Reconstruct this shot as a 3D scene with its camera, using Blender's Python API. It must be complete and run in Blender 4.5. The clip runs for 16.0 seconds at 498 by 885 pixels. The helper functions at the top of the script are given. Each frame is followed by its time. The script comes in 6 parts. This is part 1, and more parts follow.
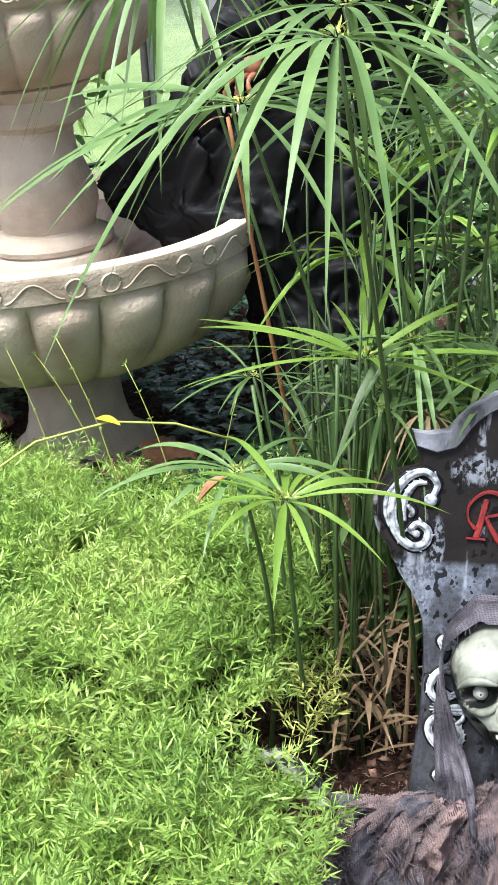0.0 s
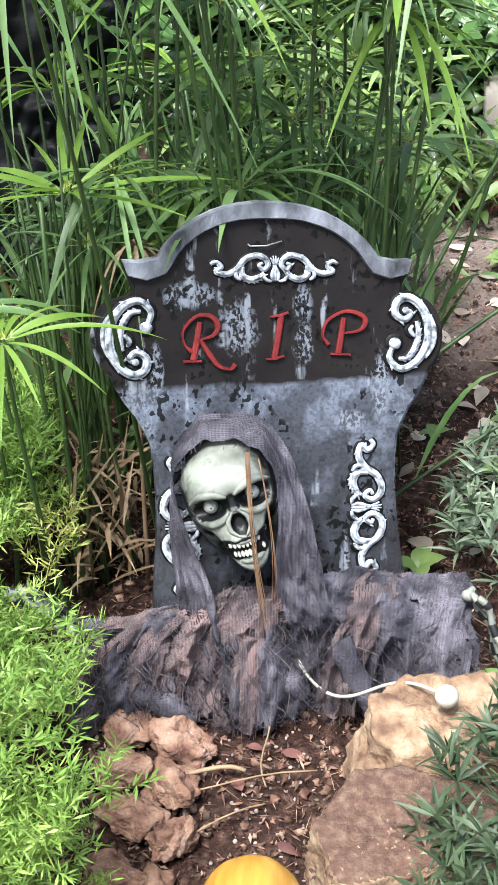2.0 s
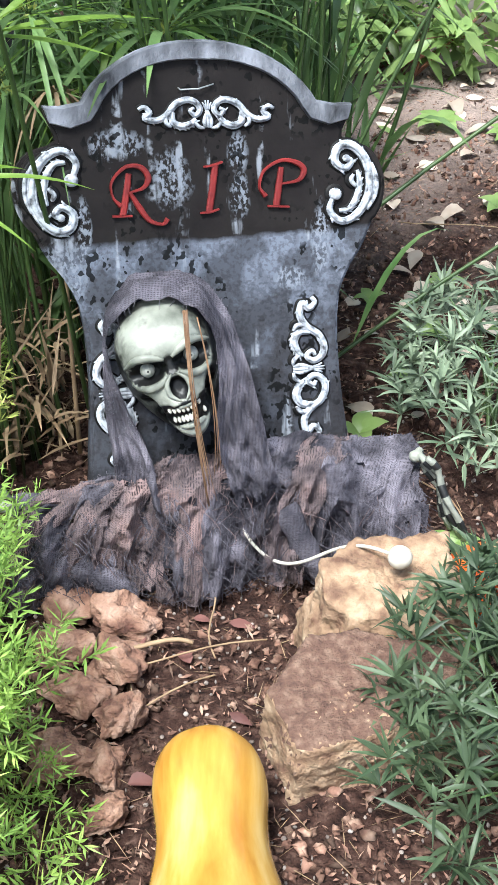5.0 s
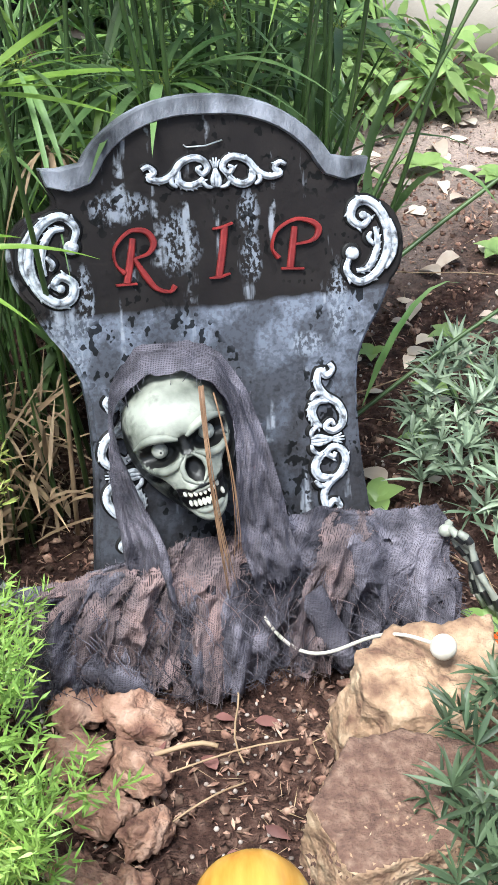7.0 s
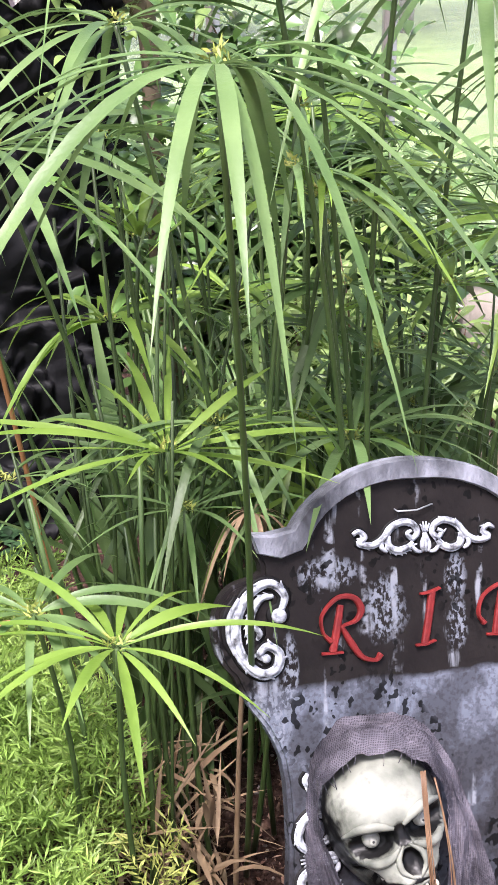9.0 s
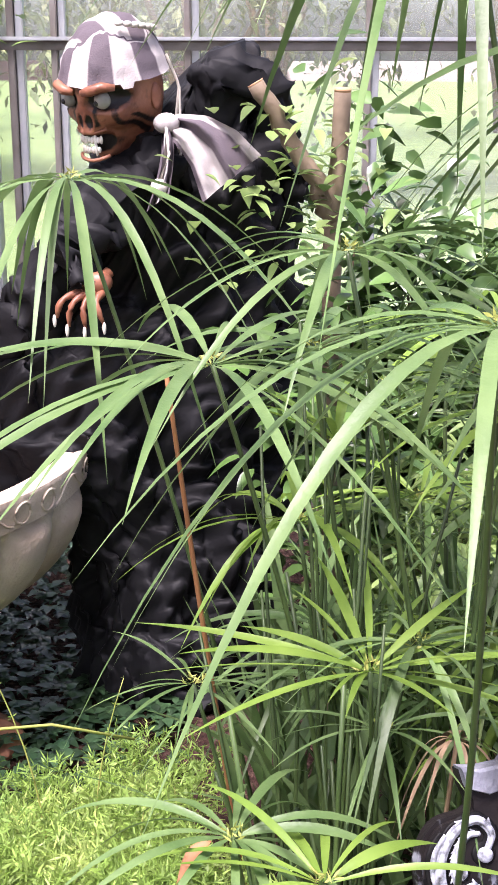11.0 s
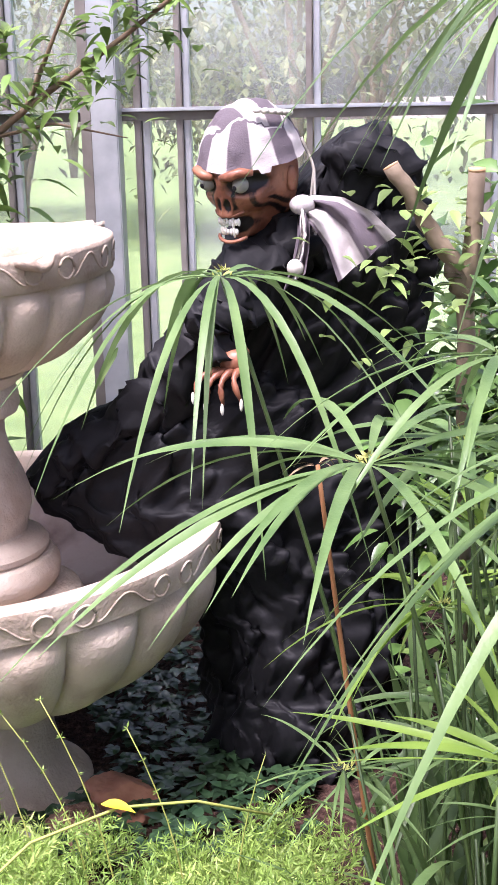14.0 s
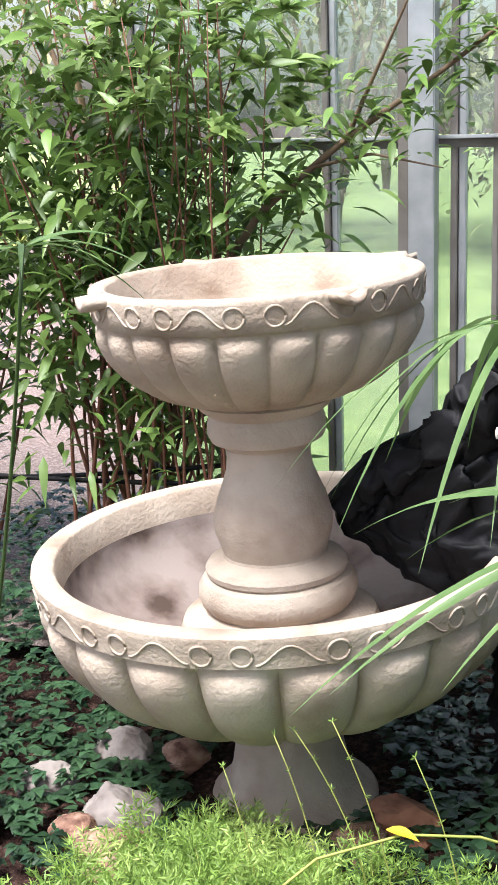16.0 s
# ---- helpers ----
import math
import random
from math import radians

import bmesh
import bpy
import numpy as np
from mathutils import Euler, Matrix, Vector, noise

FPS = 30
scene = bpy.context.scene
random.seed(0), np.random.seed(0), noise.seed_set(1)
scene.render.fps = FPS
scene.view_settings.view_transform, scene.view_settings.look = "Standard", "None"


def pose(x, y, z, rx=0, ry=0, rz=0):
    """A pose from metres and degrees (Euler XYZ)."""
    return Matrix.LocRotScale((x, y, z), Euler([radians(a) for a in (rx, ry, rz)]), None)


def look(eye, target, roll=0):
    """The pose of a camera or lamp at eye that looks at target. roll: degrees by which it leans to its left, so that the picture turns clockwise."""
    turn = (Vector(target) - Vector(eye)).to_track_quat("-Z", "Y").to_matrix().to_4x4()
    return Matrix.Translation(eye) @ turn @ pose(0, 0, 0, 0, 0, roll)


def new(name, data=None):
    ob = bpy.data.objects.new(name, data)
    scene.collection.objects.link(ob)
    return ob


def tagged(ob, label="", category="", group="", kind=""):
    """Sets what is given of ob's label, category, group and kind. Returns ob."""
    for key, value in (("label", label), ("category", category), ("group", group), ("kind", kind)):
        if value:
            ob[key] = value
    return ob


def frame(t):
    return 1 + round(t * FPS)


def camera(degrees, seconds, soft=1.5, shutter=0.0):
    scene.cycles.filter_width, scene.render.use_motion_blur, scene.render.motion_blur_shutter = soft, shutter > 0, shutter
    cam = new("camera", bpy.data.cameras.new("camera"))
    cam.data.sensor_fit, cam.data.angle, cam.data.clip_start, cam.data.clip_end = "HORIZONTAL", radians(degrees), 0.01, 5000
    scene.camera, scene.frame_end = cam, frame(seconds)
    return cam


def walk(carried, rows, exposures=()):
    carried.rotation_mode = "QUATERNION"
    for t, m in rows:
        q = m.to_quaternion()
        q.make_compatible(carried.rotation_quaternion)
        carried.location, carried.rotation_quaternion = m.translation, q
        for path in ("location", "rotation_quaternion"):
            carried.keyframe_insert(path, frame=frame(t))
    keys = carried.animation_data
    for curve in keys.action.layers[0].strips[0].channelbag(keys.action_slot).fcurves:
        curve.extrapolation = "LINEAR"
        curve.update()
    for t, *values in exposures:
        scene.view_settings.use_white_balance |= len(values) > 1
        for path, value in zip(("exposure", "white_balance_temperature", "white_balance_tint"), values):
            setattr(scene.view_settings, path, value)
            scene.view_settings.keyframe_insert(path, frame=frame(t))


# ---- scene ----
cam = camera(22.0, 16.0)
PATH = [
    (0, (0.137, 0.082, 1.417), (-0.422, 1.826, 0.615), -3.0),
    (0.5, (0.141, 0.053, 1.424), (-0.262, 1.811, 0.559), -3.2),
    (1, (0.142, 0.037, 1.407), (-0.148, 1.791, 0.489), -3.3),
    (1.5, (0.157, 0.039, 1.407), (-0.052, 1.772, 0.43), -3.3),
    (2, (0.168, 0.046, 1.412), (0.02, 1.752, 0.378), -3.0),
    (2.5, (0.154, 0.047, 1.389), (0.062, 1.737, 0.324), -2.3),
    (3, (0.146, 0.066, 1.385), (0.078, 1.726, 0.271), -1.7),
    (3.5, (0.142, 0.075, 1.375), (0.082, 1.716, 0.233), -1.4),
    (4, (0.128, 0.088, 1.37), (0.083, 1.711, 0.203), -1.3),
    (4.2, (0.126, 0.091, 1.365), (0.085, 1.707, 0.189), -1.4),
    (6.3, (0.087, 0.168, 1.26), (0.117, 1.79, 0.089), -3.5),
    (6.5, (0.074, 0.196, 1.264), (0.112, 1.82, 0.097), -3.3),
    (7, (0.034, 0.256, 1.293), (0.094, 1.901, 0.157), -2.6),
    (7.5, (-0.009, 0.329, 1.325), (0.057, 2.025, 0.268), -2.2),
    (8, (-0.085, 0.382, 1.371), (-0.022, 2.122, 0.387), -2.0),
    (8.5, (-0.159, 0.407, 1.394), (-0.089, 2.196, 0.503), -1.8),
    (9, (-0.238, 0.423, 1.385), (-0.137, 2.257, 0.593), -1.1),
    (9.5, (-0.289, 0.451, 1.416), (-0.217, 2.316, 0.696), -0.8),
    (10, (-0.322, 0.464, 1.431), (-0.281, 2.352, 0.773), -0.3),
    (10.2, (-0.33, 0.468, 1.436), (-0.311, 2.365, 0.802), -0.2),
    (12.3, (-0.455, 0.477, 1.538), (-0.543, 2.391, 0.964), -0),
    (12.5, (-0.456, 0.478, 1.54), (-0.553, 2.392, 0.969), -0.1),
    (13, (-0.459, 0.469, 1.55), (-0.577, 2.386, 0.993), -0.4),
    (13.5, (-0.458, 0.464, 1.557), (-0.601, 2.383, 1.011), -0.8),
    (14, (-0.45, 0.455, 1.563), (-0.648, 2.372, 1.027), -1.3),
    (14.5, (-0.412, 0.454, 1.575), (-0.689, 2.363, 1.046), -1.7),
    (15, (-0.386, 0.452, 1.588), (-0.776, 2.343, 1.067), -2),
    (15.5, (-0.407, 0.453, 1.591), (-0.936, 2.314, 1.082), -2.1),
    (16, (-0.449, 0.414, 1.619), (-1.099, 2.235, 1.109), -2),
]
walk(cam, [(t, look(eye, target, roll)) for t, eye, target, roll in PATH], [(0, 2.1, 6500, 10), (3, 2.05, 6300, 8), (7, 2.05, 6250, 7), (9.5, 2.25, 6700, 29), (14, 2.25, 6350, 35), (16, 1.92, 6450, 16)])

# ---- world, sun, exposure ----
world = bpy.data.worlds.new("world")
scene.world = world
world.use_nodes = True
wn = world.node_tree
sky = wn.nodes.new("ShaderNodeTexSky")
sky.sky_type, sky.sun_disc = "NISHITA", False
sky.sun_elevation, sky.sun_rotation = radians(66), radians(207)
sky.air_density, sky.dust_density, sky.ozone_density = 1.0, 4.0, 1.0
wn.nodes["Background"].inputs[1].default_value = 0.105
wn.links.new(sky.outputs[0], wn.nodes["Background"].inputs[0])
sun_data = bpy.data.lights.new("sun", "SUN")
sun_data.energy, sun_data.angle, sun_data.color = 4.2, radians(22), (0.985, 0.97, 1.0)
sun = new("sun", sun_data)
sun.matrix_world = look((-1.4, -0.3, 6), (-0.2, 2.0, 0))
scene.view_settings.exposure = 1.9


# ---- materials ----
def material(name, colors, rough=0.7, metal=0.0, scale=8.0, detail=6.0, bump=0.3, bump_scale=60.0, spec=0.4, island=0.0, thin=0.0,
             low=0.3, high=0.7, depth=0.004, obj_random=0.0, stretch=None):
    """Two to three colours mixed by noise at two scales, with a fine relief."""
    m = bpy.data.materials.new(name)
    m.use_nodes = True
    nt = m.node_tree
    bs = nt.nodes["Principled BSDF"]
    bs.inputs["Roughness"].default_value, bs.inputs["Metallic"].default_value = rough, metal
    bs.inputs["Specular IOR Level"].default_value = spec
    co = nt.nodes.new("ShaderNodeTexCoord")
    vec = co.outputs["Object"]
    if stretch:
        mp = nt.nodes.new("ShaderNodeMapping")
        mp.inputs["Scale"].default_value = stretch
        nt.links.new(vec, mp.inputs[0])
        vec = mp.outputs[0]
    n1 = nt.nodes.new("ShaderNodeTexNoise")
    n1.inputs["Scale"].default_value, n1.inputs["Detail"].default_value = scale, detail
    nt.links.new(vec, n1.inputs["Vector"])
    ramp = nt.nodes.new("ShaderNodeValToRGB")
    els = ramp.color_ramp.elements
    els[0].position, els[0].color = low, (*colors[0], 1)
    els[1].position, els[1].color = high, (*colors[-1], 1)
    if len(colors) > 2:
        e = els.new((low + high) / 2)
        e.color = (*colors[1], 1)
    nt.links.new(n1.outputs[0], ramp.inputs[0])
    col = ramp.outputs[0]
    if island or obj_random:
        if island:
            g = nt.nodes.new("ShaderNodeNewGeometry")
            src = g.outputs["Random Per Island"]
        else:
            g = nt.nodes.new("ShaderNodeObjectInfo")
            src = g.outputs["Random"]
        k = island or obj_random
        mr = nt.nodes.new("ShaderNodeMapRange")
        mr.inputs[3].default_value, mr.inputs[4].default_value = 1 - k, 1 + k
        nt.links.new(src, mr.inputs[0])
        hs = nt.nodes.new("ShaderNodeHueSaturation")
        nt.links.new(mr.outputs[0], hs.inputs["Value"])
        nt.links.new(col, hs.inputs["Color"])
        col = hs.outputs[0]
    nt.links.new(col, bs.inputs["Base Color"])
    if bump:
        n2 = nt.nodes.new("ShaderNodeTexNoise")
        n2.inputs["Scale"].default_value, n2.inputs["Detail"].default_value = bump_scale, 4
        nt.links.new(vec, n2.inputs["Vector"])
        b = nt.nodes.new("ShaderNodeBump")
        b.inputs["Strength"].default_value, b.inputs["Distance"].default_value = bump, depth
        nt.links.new(n2.outputs[0], b.inputs["Height"])
        nt.links.new(b.outputs[0], bs.inputs["Normal"])
    if thin:
        tr = nt.nodes.new("ShaderNodeBsdfTranslucent")
        nt.links.new(col, tr.inputs[0])
        mx = nt.nodes.new("ShaderNodeMixShader")
        mx.inputs[0].default_value = thin
        nt.links.new(bs.outputs[0], mx.inputs[1])
        nt.links.new(tr.outputs[0], mx.inputs[2])
        nt.links.new(mx.outputs[0], nt.nodes["Material Output"].inputs[0])
    return m


def glass(name, tint, haze):
    m = bpy.data.materials.new(name)
    m.use_nodes = True
    nt = m.node_tree
    nt.nodes.remove(nt.nodes["Principled BSDF"])
    t = nt.nodes.new("ShaderNodeBsdfTransparent")
    t.inputs[0].default_value = (*tint, 1)
    d = nt.nodes.new("ShaderNodeBsdfDiffuse")
    d.inputs[0].default_value = (0.75, 0.8, 0.78, 1)
    gl = nt.nodes.new("ShaderNodeBsdfGlossy")
    gl.inputs["Roughness"].default_value = 0.05
    co = nt.nodes.new("ShaderNodeTexCoord")
    n = nt.nodes.new("ShaderNodeTexNoise")
    n.inputs["Scale"].default_value = 2.5
    nt.links.new(co.outputs["Object"], n.inputs["Vector"])
    mr = nt.nodes.new("ShaderNodeMapRange")
    mr.inputs[1].default_value, mr.inputs[2].default_value = 0.3, 0.7
    mr.inputs[3].default_value, mr.inputs[4].default_value = haze * 0.4, haze * 1.5
    nt.links.new(n.outputs[0], mr.inputs[0])
    m1, m2 = nt.nodes.new("ShaderNodeMixShader"), nt.nodes.new("ShaderNodeMixShader")
    nt.links.new(mr.outputs[0], m1.inputs[0])
    nt.links.new(t.outputs[0], m1.inputs[1])
    nt.links.new(d.outputs[0], m1.inputs[2])
    m2.inputs[0].default_value = 0.06
    nt.links.new(m1.outputs[0], m2.inputs[1])
    nt.links.new(gl.outputs[0], m2.inputs[2])
    nt.links.new(m2.outputs[0], nt.nodes["Material Output"].inputs[0])
    return m


SOIL = material("soil", [(0.012, 0.006, 0.005), (0.042, 0.021, 0.016), (0.12, 0.072, 0.056)], 0.95, scale=55, detail=9, bump=1.0, bump_scale=120, depth=0.014, low=0.3, high=0.75, spec=0.15)
CHIP = material("mulch", [(0.045, 0.022, 0.016), (0.135, 0.074, 0.054), (0.30, 0.20, 0.15)], 0.9, scale=40, bump=0.4, island=0.75, bump_scale=150, spec=0.2)
GRIT = material("grit", [(0.13, 0.095, 0.08), (0.34, 0.29, 0.26)], 0.85, scale=30, bump=0.3, island=0.5)
DRYLEAF = material("dead_leaf", [(0.34, 0.25, 0.19), (0.58, 0.50, 0.42)], 0.8, scale=12, obj_random=0.5, bump=0.3, thin=0.2)
REDLEAF = material("rotten_leaf", [(0.06, 0.024, 0.021), (0.15, 0.062, 0.052)], 0.7, scale=16, island=0.4, bump=0.3)
STRAW = material("straw", [(0.17, 0.105, 0.06), (0.30, 0.21, 0.125)], 0.7, scale=20, island=0.3, bump=0.2)
LAWN = material("lawn", [(0.12, 0.17, 0.055), (0.22, 0.27, 0.10)], 0.9, scale=3, bump=0.6, bump_scale=120, depth=0.02)
GRAVEL = material("gravel", [(0.08, 0.058, 0.048), (0.14, 0.105, 0.09), (0.22, 0.18, 0.16)], 0.9, scale=70, bump=1.0, bump_scale=80, depth=0.012)
CONCRETE = material("concrete", [(0.20, 0.175, 0.15), (0.30, 0.265, 0.23)], 0.85, scale=5, bump=0.4, bump_scale=120)
STONE = material("fountain_stone", [(0.25, 0.178, 0.128), (0.42, 0.338, 0.262), (0.53, 0.448, 0.360)], 0.85, scale=6, detail=9, bump=0.7, bump_scale=95, depth=0.005, low=0.25, high=0.72)
# Darker copy of the stone: basin dirt plus the shade inside, in the colour.
STONE_IN = material("dirty_shaded_bowl_stone", [(0.06, 0.038, 0.028), (0.19, 0.145, 0.125), (0.28, 0.23, 0.205)], 0.9, scale=7, bump=0.6, bump_scale=60, low=0.3, high=0.6)
ROCK = material("ochre_rock", [(0.11, 0.056, 0.036), (0.25, 0.158, 0.098), (0.37, 0.27, 0.18)], 0.9, scale=34, detail=12, bump=0.8, bump_scale=190, depth=0.005)
ROCK_BROWN = material("brown_rock", [(0.070, 0.036, 0.026), (0.110, 0.060, 0.043), (0.18, 0.115, 0.083)], 0.92, scale=70, detail=12, bump=0.9, bump_scale=240, depth=0.005)
CLAYROCK = material("clay_rock", [(0.085, 0.036, 0.025), (0.23, 0.125, 0.085), (0.36, 0.235, 0.175)], 0.92, scale=26, detail=9, bump=0.9, bump_scale=170, depth=0.006, stretch=(1, 1, 1.6))
COBBLE = material("cobble", [(0.13, 0.105, 0.09), (0.22, 0.19, 0.17), (0.31, 0.275, 0.245)], 0.8, scale=9, bump=0.5, bump_scale=50, depth=0.006)
TERRACOTTA = material("terracotta", [(0.22, 0.09, 0.05), (0.38, 0.18, 0.11)], 0.85, scale=12, bump=0.4)
SEDGE = material("sedge_leaf", [(0.062, 0.125, 0.036), (0.155, 0.240, 0.088)], 0.42, scale=10, bump=0.15, bump_scale=200, island=0.45, thin=0.28, spec=0.35)
SEDGE_LIGHT = material("young_sedge_leaf", [(0.12, 0.22, 0.03), (0.22, 0.34, 0.065)], 0.4, scale=10, bump=0.15, bump_scale=200, island=0.35, thin=0.4)
SEDGE_STEM = material("sedge_stem", [(0.025, 0.05, 0.014), (0.06, 0.10, 0.028)], 0.45, scale=8, bump=0.1, island=0.3)
STEM_BROWN = material("dead_sedge_stem", [(0.22, 0.09, 0.035), (0.33, 0.15, 0.06)], 0.6, scale=8, bump=0.1)
FERN = material("asparagus_fern_leaf", [(0.13, 0.23, 0.045), (0.24, 0.37, 0.08), (0.40, 0.50, 0.15)], 0.5, scale=5, bump=0, island=0.4, thin=0.35)
FERN_OLD = material("yellowed_fern_leaf", [(0.27, 0.33, 0.07), (0.40, 0.42, 0.12)], 0.6, scale=6, bump=0, island=0.3, thin=0.3)
FERN_STEM = material("fern_stem", [(0.25, 0.30, 0.06), (0.36, 0.36, 0.10)], 0.6, scale=6, bump=0)
GREYLEAF = material("grey_green_leaf", [(0.024, 0.046, 0.021), (0.085, 0.118, 0.060)], 0.5, scale=9, bump=0, island=0.35, thin=0.25)
PALELEAF = material("pale_grey_green_leaf", [(0.085, 0.125, 0.075), (0.22, 0.27, 0.18)], 0.45, scale=9, bump=0, island=0.35, thin=0.25)
GLOSSY = material("laurel_leaf", [(0.04, 0.09, 0.022), (0.09, 0.17, 0.045)], 0.3, scale=9, bump=0, island=0.5, thin=0.2, spec=0.5)
LIGHTLEAF = material("light_shrub_leaf", [(0.14, 0.23, 0.06), (0.27, 0.37, 0.13)], 0.4, scale=9, bump=0, island=0.4, thin=0.4)
WILLOW = material("lanceolate_leaf", [(0.085, 0.16, 0.035), (0.18, 0.28, 0.07)], 0.4, scale=9, bump=0, island=0.55, thin=0.35)
IVY = material("ivy_leaf", [(0.013, 0.036, 0.016), (0.036, 0.075, 0.032)], 0.32, scale=12, bump=0, island=0.5, thin=0.1, spec=0.5)
FARLEAF = material("far_tree_leaf", [(0.09, 0.12, 0.045), (0.22, 0.21, 0.10)], 0.6, scale=2, bump=0, island=0.5, thin=0.3)
WOOD = material("bark", [(0.10, 0.065, 0.04), (0.20, 0.14, 0.09)], 0.85, scale=14, bump=0.7, bump_scale=60)
WOOD_PALE = material("pale_bark", [(0.11, 0.08, 0.05), (0.22, 0.165, 0.11)], 0.8, scale=14, bump=0.6, bump_scale=60)
WOOD_CUT = material("cut_wood", [(0.42, 0.22, 0.11), (0.55, 0.33, 0.18)], 0.8, scale=30, bump=0.2)
STEM_RED = material("reddish_stem", [(0.13, 0.05, 0.03), (0.22, 0.09, 0.05)], 0.6, scale=14, bump=0.2)
METAL = material("galvanised_steel", [(0.36, 0.38, 0.39), (0.50, 0.52, 0.53)], 0.45, metal=0.6, scale=12, bump=0.1)
METAL_DARK = material("weathered_aluminium", [(0.16, 0.14, 0.12), (0.26, 0.24, 0.22)], 0.5, metal=0.4, scale=9, bump=0.2)
PANE = glass("greenhouse_glass", (0.80, 0.87, 0.85), 0.10)
# Tint sets how much daylight the added roof holds back.
ROOF = glass("dimming_roof_glazing", (0.86, 0.88, 0.87), 0.06)
BLACK = material("black_paint", [(0.004, 0.004, 0.004), (0.012, 0.011, 0.011)], 0.5, scale=30, bump=0.3, bump_scale=120, spec=0.2)
RED = material("red_letter_paint", [(0.12, 0.008, 0.008), (0.24, 0.02, 0.018)], 0.55, scale=30, bump=0.3, bump_scale=150)
SCROLL = material("white_scroll_paint", [(0.05, 0.05, 0.056), (0.25, 0.265, 0.29), (0.45, 0.47, 0.51)], 0.5, scale=95, detail=8, bump=0.4, bump_scale=190, low=0.30, high=0.56)
TRIM = material("grey_trim_paint", [(0.025, 0.026, 0.030), (0.115, 0.12, 0.138), (0.27, 0.28, 0.32)], 0.6, scale=22, detail=12, bump=0.6, bump_scale=220, low=0.33, high=0.66, spec=0.25, stretch=(1, 1, 0.5))
BONE = material("bone_paint", [(0.045, 0.05, 0.042), (0.165, 0.172, 0.145), (0.26, 0.268, 0.228)], 0.38, scale=16, bump=0.35, bump_scale=60, low=0.28, high=0.58, spec=0.22)
VOID = material("black_hollow", [(0.006, 0.006, 0.006), (0.02, 0.02, 0.02)], 0.5, scale=20, bump=0.2)
EYE_GREY = material("painted_eye", [(0.22, 0.22, 0.19), (0.36, 0.36, 0.32)], 0.25, scale=20, bump=0)
TOOTH = material("tooth", [(0.55, 0.52, 0.42), (0.78, 0.76, 0.68)], 0.35, scale=40, bump=0)
GAUZE = material("grey_gauze", [(0.022, 0.021, 0.027), (0.072, 0.066, 0.080), (0.17, 0.155, 0.185)], 0.95, scale=17, bump=0.9, bump_scale=260, depth=0.004, spec=0.1)
GAUZE_RUST = material("rust_gauze", [(0.055, 0.044, 0.048), (0.125, 0.095, 0.098), (0.22, 0.150, 0.145)], 0.95, scale=20, bump=0.9, bump_scale=260, depth=0.004, spec=0.1)
HAIR = material("orange_hair", [(0.13, 0.068, 0.036), (0.24, 0.14, 0.08)], 0.5, scale=20, bump=0)
ROBE = material("black_robe", [(0.003, 0.003, 0.0035), (0.012, 0.012, 0.0135)], 0.62, scale=6, bump=0.35, bump_scale=9, depth=0.03, spec=0.18)
FLESH = material("brown_mask", [(0.06, 0.020, 0.012), (0.19, 0.068, 0.036), (0.29, 0.118, 0.066)], 0.45, scale=17, bump=0.5, bump_scale=60, low=0.25, high=0.6)
SQUASH = material("squash_skin", [(0.33, 0.14, 0.02), (0.44, 0.24, 0.045), (0.53, 0.36, 0.13)], 0.2, scale=5, bump=0.05, bump_scale=30, spec=0.5, stretch=(6, 1, 6))
PUMPKIN = material("pumpkin_skin", [(0.62, 0.08, 0.01), (0.78, 0.15, 0.02)], 0.35, scale=6, bump=0.15)
CORD = material("white_cord", [(0.40, 0.37, 0.31), (0.52, 0.49, 0.43)], 0.6, scale=60, bump=0.2)
YELLOW = material("yellow_leaf", [(0.62, 0.44, 0.02), (0.72, 0.55, 0.05)], 0.5, scale=16, bump=0.2, thin=0.2)


